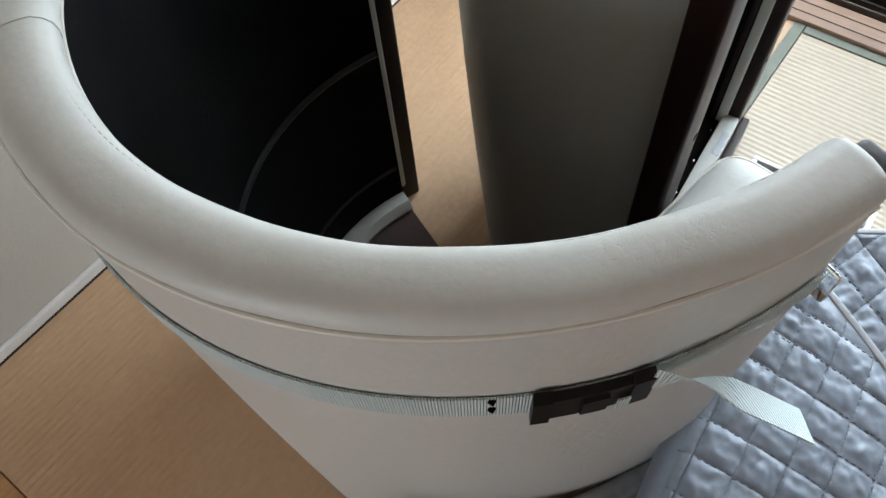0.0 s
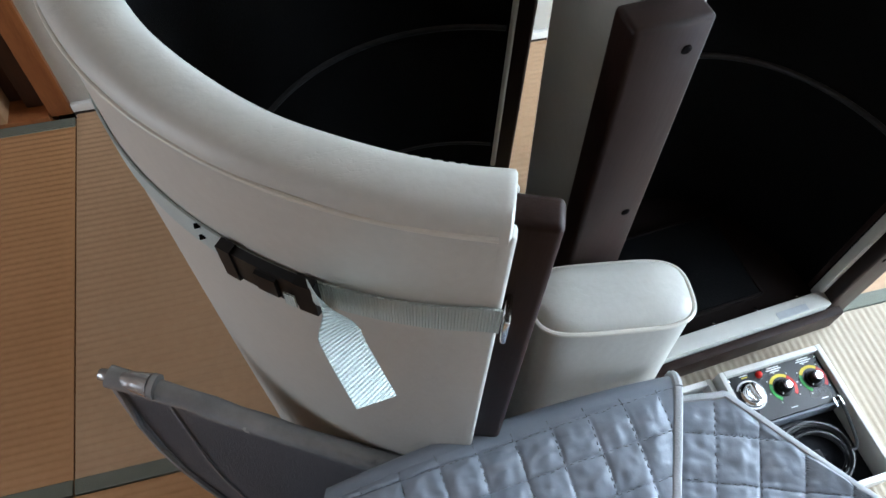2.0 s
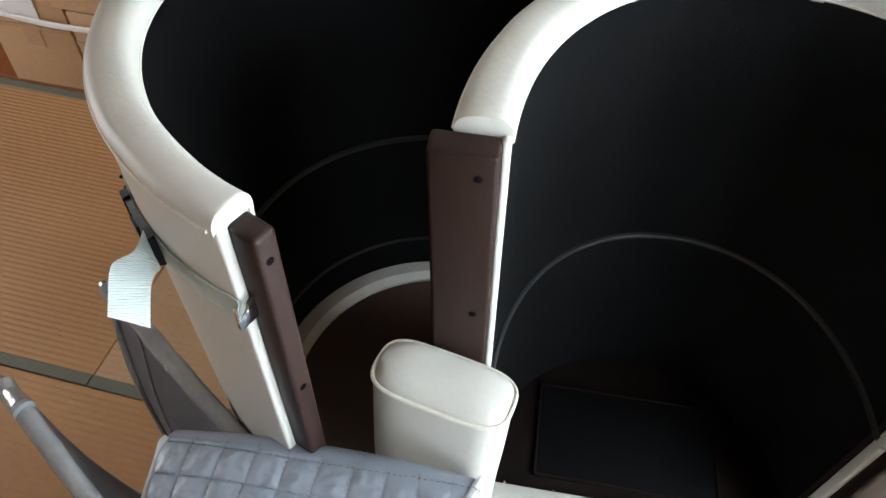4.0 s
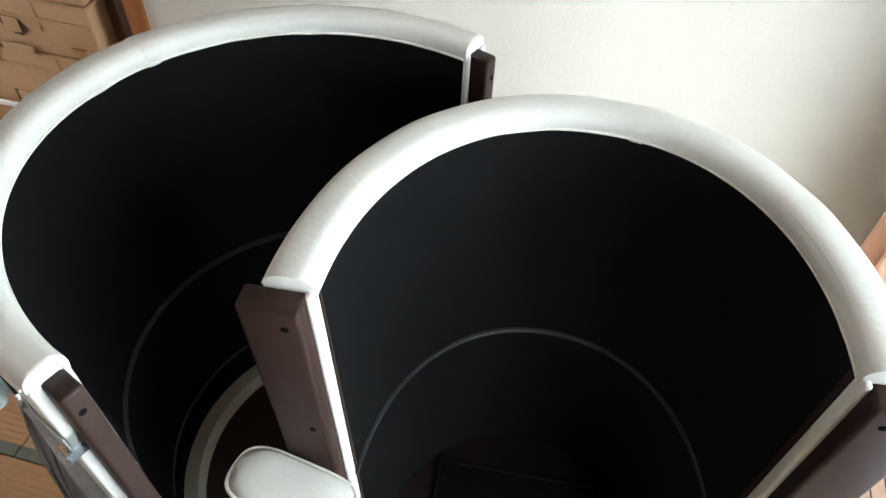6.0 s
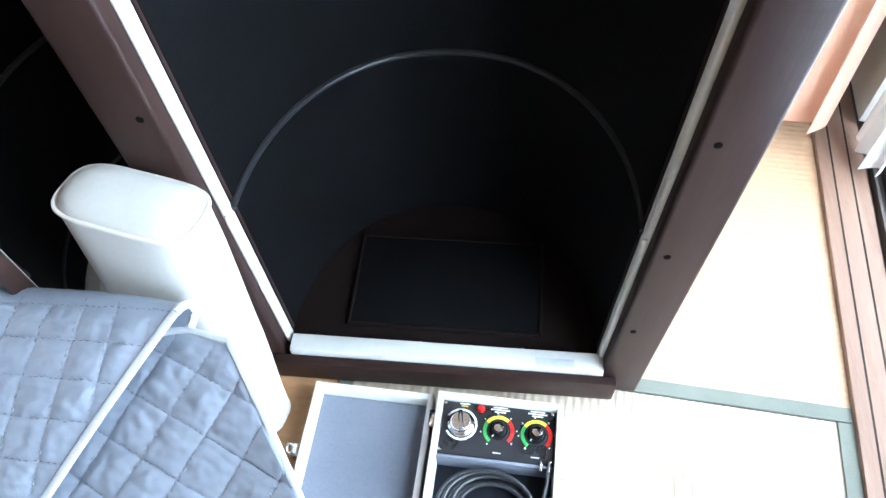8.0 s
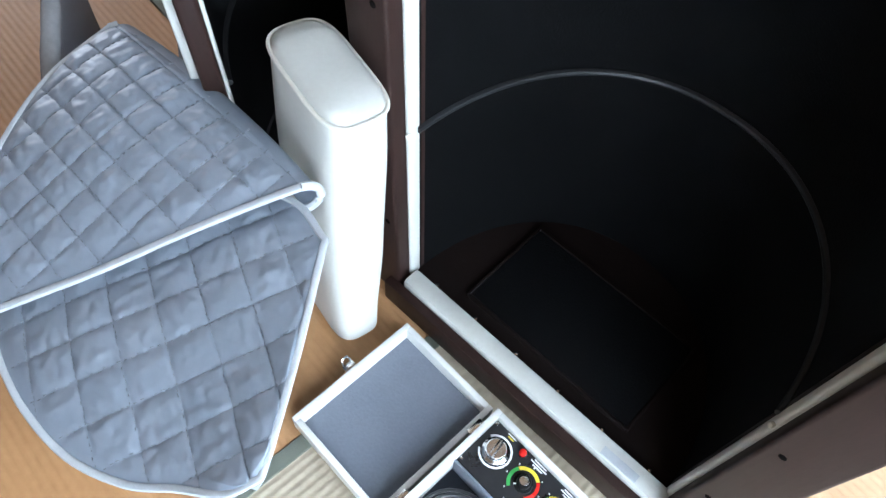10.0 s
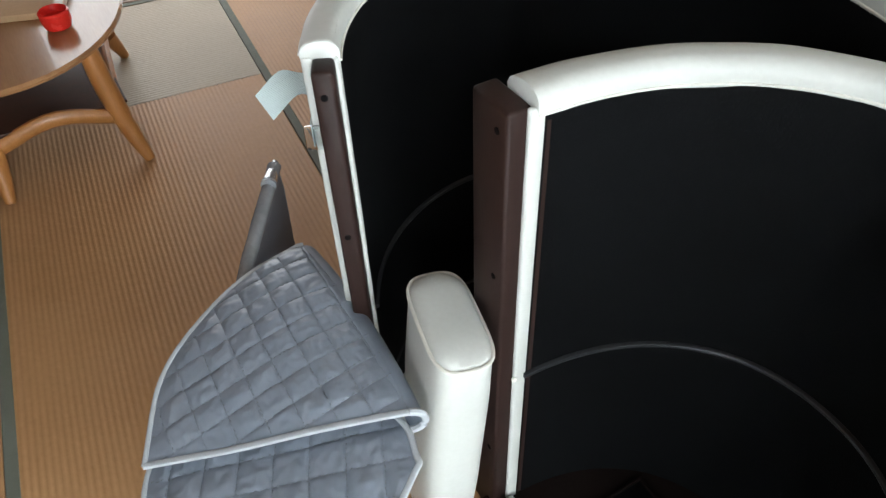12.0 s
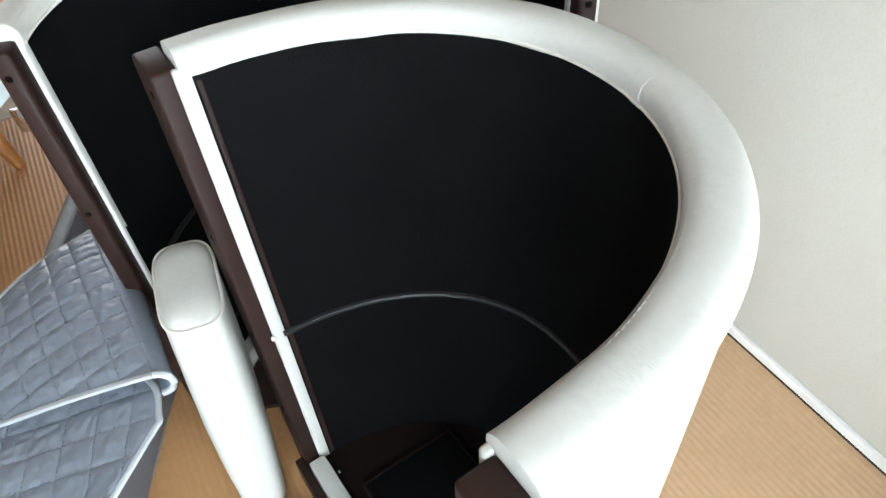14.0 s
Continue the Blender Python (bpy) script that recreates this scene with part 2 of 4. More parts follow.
def loft(rings, closed=True, caps=True):
    """Skin of point rings; closed: each ring closes on itself."""
    bm = bmesh.new()
    vs = [[bm.verts.new(p) for p in r] for r in rings]
    k = len(rings[0])
    for a, b in zip(vs, vs[1:]):
        for i in range(k if closed else k - 1):
            j = (i + 1) % k
            bm.faces.new((a[i], a[j], b[j], b[i]))
    if caps and closed:
        bm.faces.new(vs[0])
        bm.faces.new(vs[-1][::-1])
    return bm


def tube(points, radius, sides=8, m=None, flat=1.0):
    """A round cord along points; radius may be a list."""
    pts = [Vector(p) for p in points]
    rings = []
    up = Vector((0, 0, 1))
    for i, p in enumerate(pts):
        d = (pts[min(i + 1, len(pts) - 1)] - pts[max(i - 1, 0)]).normalized()
        ref = up if abs(d.z) < 0.95 else Vector((1, 0, 0))
        a = d.cross(ref).normalized()
        b = a.cross(d)
        r = radius[i] if isinstance(radius, (list, tuple)) else radius
        rings.append([p + a * math.cos(2 * math.pi * k / sides) * r + b * math.sin(2 * math.pi * k / sides) * r * flat for k in range(sides)])
    bm = loft(rings)
    if m is not None:
        bm.transform(m)
    return bm


def lathe(profile, m=None, n=28):
    rings = [[Vector((r * math.cos(2 * math.pi * k / n), r * math.sin(2 * math.pi * k / n), z)) for k in range(n)] for r, z in profile]
    bm = loft(rings)
    if m is not None:
        bm.transform(m)
    return bm


def spline(points, n):
    """n points on a smooth curve through the given ones."""
    p = [Vector(q) for q in points]
    p = [2 * p[0] - p[1]] + p + [2 * p[-1] - p[-2]]
    out = []
    for i in range(n):
        s = i / (n - 1) * (len(p) - 3)
        k = min(int(s), len(p) - 4)
        t = s - k
        a, b, c, d = p[k:k + 4]
        out.append(0.5 * (2 * b + (c - a) * t + (2 * a - 5 * b + 4 * c - d) * t * t + (3 * b - a - 3 * c + d) * t ** 3))
    return out


def room_box(name, lo, hi, material, label, category, bevel=0.0, kind="structure"):
    return whole(name, box(lo, hi, ROOM, bevel), material, label, category, kind)


# ---- the room ----
floor = room_box("floor", (LEFT_U - 0.1, FRONT_V - 0.1, -0.12), (1.5, 2.0, -0.062), GAP, "dark subfloor beneath the straw mats", "floor")


def tatami(u0, u1, v0, v1, long_u, material, border):
    """One mat with ridged straw; border: which long sides carry cloth."""
    g = 0.0015
    u0, u1, v0, v1 = u0 + g, u1 - g, v0 + g, v1 - g
    w0, w1, l0, l1 = (v0, v1, u0, u1) if long_u else (u0, u1, v0, v1)
    pts = [(w0, -0.055), (w0, -0.002)]
    n = round((w1 - w0) / 0.0152)
    for i in range(n):
        for f, z in ((0.0, -0.0022), (0.25, -0.0006), (0.5, 0.0), (0.75, -0.0006)):
            pts.append((w0 + (i + f) * (w1 - w0) / n, z))
    pts += [(w1, -0.002), (w1, -0.055)]
    rings = []
    for l in np.linspace(l0, l1, 5):
        rings.append([ROOM @ Vector((l, w, z) if long_u else (w, l, z)) for w, z in pts])
    mat_ob = part("tatami_mat", loft(rings), material, floor, smooth=60)
    for side in border:
        a, b = (w0 - 0.0005, w0 + 0.028) if side == 0 else (w1 - 0.028, w1 + 0.0005)
        lo, hi = ((l0, a, -0.03), (l1, b, 0.0022)) if long_u else ((a, l0, -0.03), (b, l1, 0.0022))
        part("border_cloth", box(lo, hi, ROOM, 0.0012, 1), HERI, mat_ob, "grey-green cloth border")


V0 = 0.031
# Paled straw goes to mats where window light and its reflection fall.
tatami(-0.912, SILL_U, V0, WALL_V - 0.002, True, TATAMI_HALF_LIT, (0,))
tatami(-2.74, -0.912, V0, WALL_V - 0.022, True, TATAMI, (0, 1))
tatami(0.085, SILL_U, V0 - 1.9, V0, False, TATAMI_LIT, (0, 1))
tatami(-1.91, 0.085, V0 - 0.953, V0, True, TATAMI, (0,))
tatami(-1.91, 0.085, V0 - 1.9, V0 - 0.953, True, TATAMI, (0,))
tatami(-2.74, -1.91, V0 - 1.9, V0, False, TATAMI_LIT, (0,))
tatami(-2.74, -0.86, FRONT_V, V0 - 1.9, True, TATAMI, (0, 1))
tatami(-0.86, SILL_U, FRONT_V, V0 - 1.9, True, TATAMI, (0, 1))

# back wall, with the closet opening at its left end
JAMB = -0.919
wall_north = room_box("wall_north", (JAMB, WALL_V, -0.06), (1.6, WALL_V + 0.12, CEIL), PLASTER, "ivory papered wall behind the shells", "wall")
room_box("wall_north_over_closet", (-2.75, WALL_V, 1.85), (JAMB, WALL_V + 0.12, CEIL), PLASTER, "ivory papered wall above the closet", "wall")
room_box("wall_north_end", (LEFT_U - 0.1, WALL_V, -0.06), (-2.75, WALL_V + 0.12, CEIL), PLASTER, "ivory papered wall beside the closet", "wall")
# Dark strip draws the shadow line in the gap below the skirting.
room_box("skirting_gap_shade", (JAMB + 0.004, WALL_V - 0.0125, -0.004), (SILL_U - 0.01, WALL_V - 0.003, 0.0075), GAP, "dark strip for the shadow line in the gap beneath the white skirting", "trim")
room_box("baseboard", (JAMB + 0.004, WALL_V - 0.014, 0.008), (SILL_U - 0.01, WALL_V - 0.001, 0.032), WHITE_TRIM, "low white painted skirting along the wall", "baseboard", 0.003)
room_box("closet_back_wall", (-2.9, 1.85, -0.06), (-0.7, 1.95, CEIL), WOOD_DARK, "dark back of the closet", "wall")
room_box("closet_side_wall", (JAMB - 0.04, WALL_V + 0.12, -0.06), (JAMB + 0.04, 1.9, CEIL), WOOD_DARK, "dark side of the closet", "wall")
room_box("closet_side_wall_far", (-2.85, WALL_V + 0.12, -0.06), (-2.77, 1.9, CEIL), WOOD_DARK, "dark side of the closet", "wall")
room_box("closet_floor", (-2.74, WALL_V - 0.02, -0.05), (JAMB - 0.052, 1.9, 0.012), WOOD_RED, "red-brown boarded closet floor and threshold", "floor", 0.003)
room_box("door_post", (JAMB - 0.05, WALL_V - 0.012, 0.002), (JAMB + 0.003, WALL_V + 0.115, 1.9), WOOD_RED, "orange-brown wooden post of the closet opening", "trim", 0.003)
room_box("door_post_inner", (JAMB - 0.102, WALL_V + 0.02, 0.013), (JAMB - 0.052, WALL_V + 0.11, 1.9), WOOD_DARK, "dark-stained wooden closet door stile", "trim", 0.003)
room_box("door_post_back", (JAMB - 0.156, WALL_V + 0.05, 0.013), (JAMB - 0.106, WALL_V + 0.10, 1.9), WOOD_DARK, "dark-stained edge of the second closet door", "trim", 0.003)
room_box("door_post_far", (-2.79, WALL_V - 0.012, 0.002), (-2.74, WALL_V + 0.115, 1.9), WOOD_RED, "orange-brown wooden post of the closet opening", "trim", 0.003)
room_box("closet_lintel", (-2.74, WALL_V - 0.012, 1.8), (JAMB - 0.05, WALL_V + 0.1, 1.86), WOOD_RED, "orange-brown wooden lintel of the closet", "trim", 0.003)

# window wall on the right
# Unseen ceiling and south wall close the room and soak up bounced light.
ceiling = room_box("ceiling", (LEFT_U - 0.2, FRONT_V - 0.2, CEIL), (1.6, 2.0, CEIL + 0.08), CEILING, "unseen ceiling, brown to cut bounced light", "ceiling")
room_box("wall_south", (LEFT_U - 0.1, FRONT_V - 0.12, -0.06), (1.6, FRONT_V, CEIL), UNSEEN_WALL, "unseen closing wall, brown to cut bounced light", "wall")
room_box("wall_east_over_window", (1.13, FRONT_V, 1.95), (1.25, WALL_V, CEIL), PLASTER, "ivory papered wall above the window", "wall")
room_box("wall_east_end", (1.13, 0.78, 0.03), (1.25, WALL_V, 1.95), PLASTER, "ivory papered wall beside the window", "wall")
room_box("wall_east_far", (1.13, FRONT_V, 0.03), (1.25, -1.25, 1.95), PLASTER, "ivory papered wall beside the window", "wall")
sill = room_box("window_sill", (SILL_U, FRONT_V, -0.06), (1.135, WALL_V, 0.012), SILL_WOOD, "pinkish brown wooden window sill with grooves", "sill", 0.002)
for u, w in ((1.062, 0.004), (1.1, 0.004)):
    part("sill_groove", box((u, FRONT_V + 0.01, 0.0105), (u + w, WALL_V - 0.01, 0.0125), ROOM), GAP, sill, "dark groove")
track = room_box("window_track", (1.135, FRONT_V, -0.06), (1.26, WALL_V, 0.0), ALU, "bronze aluminium window track with ribs", "track", 0.002)
for u in (1.145, 1.172, 1.199, 1.226):
    part("track_rib", box((u, -1.24, -0.001), (u + 0.006, 0.77, 0.022), ROOM, 0.001, 1), ALU, track)

window_1 = thing("window_1", ROOM @ Vector((1.19, -0.75, 0)), "sliding window with dark bronze aluminium sashes down to the floor", "window", kind="structure")
for k, (a, b, u) in enumerate(((-1.23, -0.28, 1.175), (-0.34, 0.77, 1.205))):
    for name, lo, hi in (("bottom_rail", (a, 0.004), (b, 0.075)), ("top_rail", (a, 1.86), (b, 1.94)),
                         ("stile", (a, 0.075), (a + 0.045, 1.86)), ("stile", (b - 0.045, 0.075), (b, 1.86))):
        part(name, box((u - 0.012, lo[0], lo[1] + 0.019), (u + 0.012, hi[0], hi[1]), ROOM, 0.002, 1), ALU, window_1)
    g = part("pane", box((u - 0.002, a + 0.045, 0.075), (u + 0.002, b - 0.045, 1.86), ROOM), GLASS, window_1, "clear glass")
    g.visible_shadow = False
backdrop = whole("backdrop", box((3.2, -7, -0.5), (3.25, 5, 4.5), ROOM), OUTSIDE, "blown-out bright garden beyond the window", "backdrop", "structure")

# left end of the room: threshold, veranda and an added closing wall
thr = room_box("door_threshold", (-2.86, FRONT_V, -0.06), (-2.742, WALL_V - 0.03, 0.006), SILL_WOOD, "worn wooden sliding-door threshold with tracks", "threshold", 0.002)
for u in (-2.845, -2.82, -2.79, -2.765):
    part("track_groove", box((u, FRONT_V + 0.02, 0.0045), (u + 0.008, WALL_V - 0.04, 0.0068), ROOM), GAP, thr, "dark groove")
veranda = room_box("veranda_floor", (LEFT_U - 0.1, FRONT_V, -0.06), (-2.862, WALL_V - 0.03, -0.004), GAP, "narrow boarded veranda floor in orange wood", "floor")
for k in range(6):
    a = -2.865 - 0.115 * (k + 1)
    part("floor_board", box((a, FRONT_V + 0.01, -0.02), (a + 0.112, WALL_V - 0.035, 0.002), ROOM, 0.0015, 1), PLANK, veranda)
# Added beyond view, dark so that less light returns from the west.
room_box("wall_west", (LEFT_U - 0.1, FRONT_V, -0.06), (LEFT_U, WALL_V, CEIL), UNSEEN_WALL, "unseen closing wall beyond the veranda, brown to cut bounced light", "wall")


# ---- the two dome shells, standing on end ----
class Arch:
    """A horseshoe shell: f runs from its inner (0) to its outer face (1), s from one end (0) to the other (1)."""

    def __init__(self, m, cx, y0, inner, outer, n, foot, height, skew=0.0, lean=0.0, bulge=0.0):
        self.skew, self.lean, self.bulge = skew, lean, bulge
        self.m, self.cx, self.y0, self.inner, self.outer, self.n, self.foot, self.height = m, cx, y0, inner, outer, n, foot, height

    def at(self, s, f, z):
        a = math.pi * (1 - s)
        hw = self.inner[0] + (self.outer[0] - self.inner[0]) * f
        dp = self.inner[1] + (self.outer[1] - self.inner[1]) * f
        t = z / self.height
        kx, ky = self.foot[0] + (1 - self.foot[0]) * t, self.foot[1] + (1 - self.foot[1]) * t
        ky += self.bulge * 4 * t * (1 - t)
        e = 2 / self.n
        c, sn = math.cos(a), max(math.sin(a), 0.0)
        y = dp * ky * sn ** e
        return self.m @ Vector((self.cx + hw * kx * math.copysign(abs(c) ** e, c) + self.skew * y * t, self.y0 + y, z + self.lean * y * t))

    def sweep(self, profile, s0=0.0, s1=1.0, steps=72, ahead=0.0):
        rings = [[self.at(s0 + (s1 - s0) * i / steps, f, z) for f, z in profile] for i in range(steps + 1)]
        if ahead:
            out = self.m.to_3x3() @ Vector((0, -1, 0))
            for k, end in ((0.75, 1.0), (1.0, 0.9)):
                for at, ring in ((0, rings[0 if k == 0.75 else 1]), (len(rings), rings[-1 if k == 0.75 else -2])):
                    c = sum((p for p in ring), Vector()) / len(ring)
                    new_ring = [c + (p - c) * end + out * ahead * k for p in ring]
                    rings.insert(at if at == 0 else len(rings), new_ring)
        return loft(rings)

    def cord(self, f, z, r, s0=0.0, s1=1.0, steps=72):
        return tube([self.at(s0 + (s1 - s0) * i / steps, f, z) for i in range(steps + 1)], r, 8)

    def post(self, corners, z0, z1, bevel=0.0):
        """An upright bar whose plan is given by corners (x, y) at the top, following the taper."""
        bm = bmesh.new()
        rows = []
        for z in (z0, z1):
            kx = self.foot[0] + (1 - self.foot[0]) * z / self.height
            rows.append([bm.verts.new(self.m @ Vector((self.cx + (x - self.cx) * kx, y, z))) for x, y in corners])
        k = len(corners)
        for i in range(k):
            bm.faces.new((rows[0][i], rows[0][(i + 1) % k], rows[1][(i + 1) % k], rows[1][i]))
        bm.faces.new(rows[0])
        bm.faces.new(rows[1][::-1])
        if bevel:
            bmesh.ops.bevel(bm, geom=list(bm.edges), offset=bevel, segments=3, affect="EDGES", profile=0.5)
        return bm

    def front(self, x, y, z):
        kx = self.foot[0] + (1 - self.foot[0]) * z / self.height
        return self.m @ Vector((self.cx + (x - self.cx) * kx, y, z))


def wrinkle(bm, amount, scale):
    for v in bm.verts:
        v.co += noise.noise_vector(v.co * scale) * amount
    return bm


def rim_profile(H, grow=0.0):
    """Padded cap over the top edge: thin inside, rounded crown, lower on the outside."""
    pts = [(0.02, H - 0.022), (-0.03, H - 0.012), (-0.05, H - 0.004), (-0.03, H + 0.005), (0.05, H + 0.0115)]
    pts += [(f, H + 0.018 - 0.02 * (f - 0.42) ** 2 - (0.006 * max(0, f - 0.7))) for f in (0.18, 0.32, 0.46, 0.6, 0.74, 0.86)]
    pts += [(0.96, H + 0.008), (1.02, H + 0.001), (1.025, H - 0.006), (1.0, H - 0.016)]
    return [(0.5 + (f - 0.5) * (1 + grow), z + grow * 0.02) for f, z in pts]


def dome_shell(name, arch, label, rail, holes, front, open_end):
    """Shell with lining, padded rim, edge strips, and a board up each straight edge."""
    H = arch.height
    base = arch.at(0.5, 0.5, 0)
    t = thing(name, base, label, "sauna dome", "sauna dome halves")
    zo, zl = np.linspace(0.03, H - 0.012, 9), np.linspace(0.03, H - 0.018, 9)
    part("outer_cover", arch.sweep([(1.0, z) for z in zo] + [(0.12, z) for z in zo[::-1]]), VINYL, t, "ivory vinyl outer cover")
    part("lining", arch.sweep([(0.118, z) for z in zl] + [(0.0, z) for z in zl[::-1]]), LINING, t, "black ribbed fabric lining")
    part("top_rim", wrinkle(arch.sweep(rim_profile(H), steps=96, ahead=0.007 if open_end else 0.002), 0.0015, 14), VINYL, t, "padded ivory vinyl roll")
    part("rim_piping", arch.cord(1.03, H - 0.004, 0.0024), PIPING, t, "thin welted seam")
    part("inner_piping", arch.cord(-0.03, H - 0.014, 0.002), PIPING, t)
    st = bmesh.new()
    n = 150
    for k in range(n):
        for f0 in ((0.07, H + 0.0114),):
            p, q = arch.at(0.02 + 0.96 * k / n, *f0), arch.at(0.02 + 0.96 * (k + 0.55) / n, *f0)
            d = q - p
            box((0, -0.0007, -0.0006), (d.length, 0.0007, 0.0003), Matrix.Translation(p) @ d.to_track_quat("X", "Z").to_matrix().to_4x4(), 0, 1, st)
    tagged(part("stitching", st, VINYL, t, smooth=None), kind="stuff")
    part("lining_seam", arch.cord(-0.02, H * 0.47, 0.006, 0.004, 0.996), LINING_TRIM, t, "raised dark trim ring")
    if open_end:
        part("lining_seam", arch.cord(-0.01, 0.135, 0.004, 0.004, 0.996), LINING_TRIM, t, "raised dark trim ring")
    s0 = 0.55
    part("rim_joint", arch.sweep(rim_profile(H, 0.03), s0, s0 + 0.018, 6), VINYL, t, "taped joint of the rim")
    for side in (-1, 1):
        xi = arch.cx + side * arch.inner[0]
        xo = arch.cx + side * arch.outer[0]
        a, b, depth = rail
        w = xo - xi
        y = arch.y0
        xs = xi if open_end else xi - side * 0.001
        part("edge_strip", arch.post([(xs, y + 0.012), (xi + w * (a + 0.02), y + 0.012), (xi + w * (a + 0.02), y - 0.012), (xs, y - 0.010)], 0.06, H - 0.004, 0.004), VINYL, t, "white vinyl edge strip")
        if not open_end:
            part("inner_batten", arch.post([(xi - side * 0.0005, y + 0.026), (xi + w * 0.1, y + 0.026), (xi + w * 0.1, y + 0.0125), (xi - side * 0.0005, y + 0.0125)], 0.064, H - 0.024, 0.002), BROWN, t, "thin brown wooden batten")
        if open_end:
            part("edge_strip", arch.post([(xi + w * (b - 0.02), y + 0.012), (xo, y + 0.012), (xo, y - 0.012), (xi + w * (b - 0.02), y - 0.012)], 0.03, H - 0.004, 0.004), VINYL, t, "white vinyl edge strip")
        board = part("edge_board", arch.post([(xi + w * a, y), (xi + w * b, y), (xi + w * b, y - depth), (xi + w * a, y - depth)], 0.004, H - 0.006, 0.006), BROWN, t, "dark brown lacquered wooden board")
        xh = xi + w * (a + (b - a) * front)
        for z in holes:
            p = arch.front(xh, y - depth, z)
            d = arch.m.to_3x3() @ Vector((0, -1, 0))
            q = Matrix.Translation(p + d * 0.0004) @ d.to_track_quat("Z", "Y").to_matrix().to_4x4()
            part("screw_hole", lathe([(0.005, -0.004), (0.005, 0.0003), (0.0045, 0.0006), (0.0005, 0.0006)], q, 14), HOLE, board, "recessed screw")
    return t


S2 = Arch(Matrix(), 0.279, 0.014, (0.316, 0.390), (0.377, 0.447), 2.13, (0.905, 0.845), 0.964, 0.012, -0.01, 0.03)
C1 = Vector((0.4485, 0.8937, 0)).normalized()
M1 = Matrix.Translation((-0.1103, 0.2079, 0)) @ Matrix((( C1.x, -C1.y, 0, 0), (C1.y, C1.x, 0, 0), (0, 0, 1, 0), (0, 0, 0, 1)))
S1 = Arch(M1, 0.0026, 0.0, (0.379, 0.409), (0.4285, 0.469), 2.02, (0.955, 0.925), 0.961, -0.032, -0.02, 0.01)

shell_b = dome_shell("dome_shell", S2, "smaller ivory vinyl sauna dome half, closed foot, standing on end",
                     (0.13, 1.43, 0.038), (0.925, 0.68, 0.455, 0.238, 0.03), 0.27, False)
shell_a = dome_shell("dome_shell", S1, "larger open ivory vinyl sauna dome half, strapped, standing on end",
                     (0.12, 0.72, 0.044), (0.918, 0.67, 0.45, 0.23), 0.55, True)

# cord ends pulled through the edge strips at the ring's height
for side, x in ((-1, -0.037), (1, 0.595)):
    p = S2.front(x, 0.003, 0.452)
    knot = wrinkle(lathe([(0.0005, -0.005), (0.0038, -0.004), (0.005, 0.0), (0.0036, 0.004), (0.0005, 0.005)], Matrix.Translation(p), 12), 0.0015, 160)
    part("cord_knot", knot, PIPING, shell_b, "small stitched white knot")

# closed foot of the smaller shell
plate_pts = [S2.at(i / 40, 0.06, 0.05) for i in range(41)]
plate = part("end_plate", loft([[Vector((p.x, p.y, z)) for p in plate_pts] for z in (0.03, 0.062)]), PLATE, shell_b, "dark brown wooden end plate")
panel = part("heater_panel", box((0.10, 0.05, 0.06), (0.458, 0.25, 0.072), None, 0.003), LINING, shell_b, "black fabric heater panel")
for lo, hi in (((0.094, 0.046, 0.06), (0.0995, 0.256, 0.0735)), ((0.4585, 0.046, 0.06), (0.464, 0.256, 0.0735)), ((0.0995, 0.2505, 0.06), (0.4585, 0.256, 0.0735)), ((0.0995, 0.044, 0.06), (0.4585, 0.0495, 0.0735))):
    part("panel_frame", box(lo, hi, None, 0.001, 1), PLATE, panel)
part("bottom_bar", box((-0.004, -0.024, 0.02), (0.577, 0.012, 0.083), None, 0.006), VINYL, shell_b, "white vinyl bottom bar")
part("bottom_board", box((-0.035, -0.044, 0.004), (0.6, -0.0255, 0.068), None, 0.004), BROWN, shell_b, "dark brown lacquered wooden board")
part("maker_label", box((0.452, -0.021, 0.0815), (0.522, -0.006, 0.0845)), QUILT_TAPE, shell_b, "small grey printed label")
for k in range(6):
    p = Vector((0.04 + k * 0.098, 0.022, 0.0625))
    part("screw", lathe([(0.004, -0.002), (0.004, 0.0015), (0.002, 0.002)], Matrix.Translation(p), 10), CHROME, plate)

# open foot of the larger shell
part("bottom_rim", S1.sweep([(-0.75, 0.004), (1.0, 0.004), (1.02, 0.028), (0.1, 0.046), (-0.6, 0.048), (-0.85, 0.03)]), VINYL, shell_a, "padded ivory vinyl roll")

# Dark sheet laid over the mats for the shade inside the open foot.
foot_pts = [S1.at(i / 40, -0.3, 0.01) for i in range(41)]
part("foot_shade", loft([[Vector((p.x, p.y, z)) for p in foot_pts] for z in (0.006, 0.02)]), FOOT_SHADE, shell_a, "dark brown sheet for the shade on the mats inside the foot")

# webbing strap with a buckle round the larger shell
ZS = 0.838
strap = thing("strap", S1.at(0.2, 1.1, ZS - 0.02), "pale grey-green webbing strap with a black buckle round the dome", "strap")
def sag(s):
    """How far the band hangs below its ends."""
    return 0.017 * min(1, s / 0.1, (1 - s) / 0.1) ** 0.7


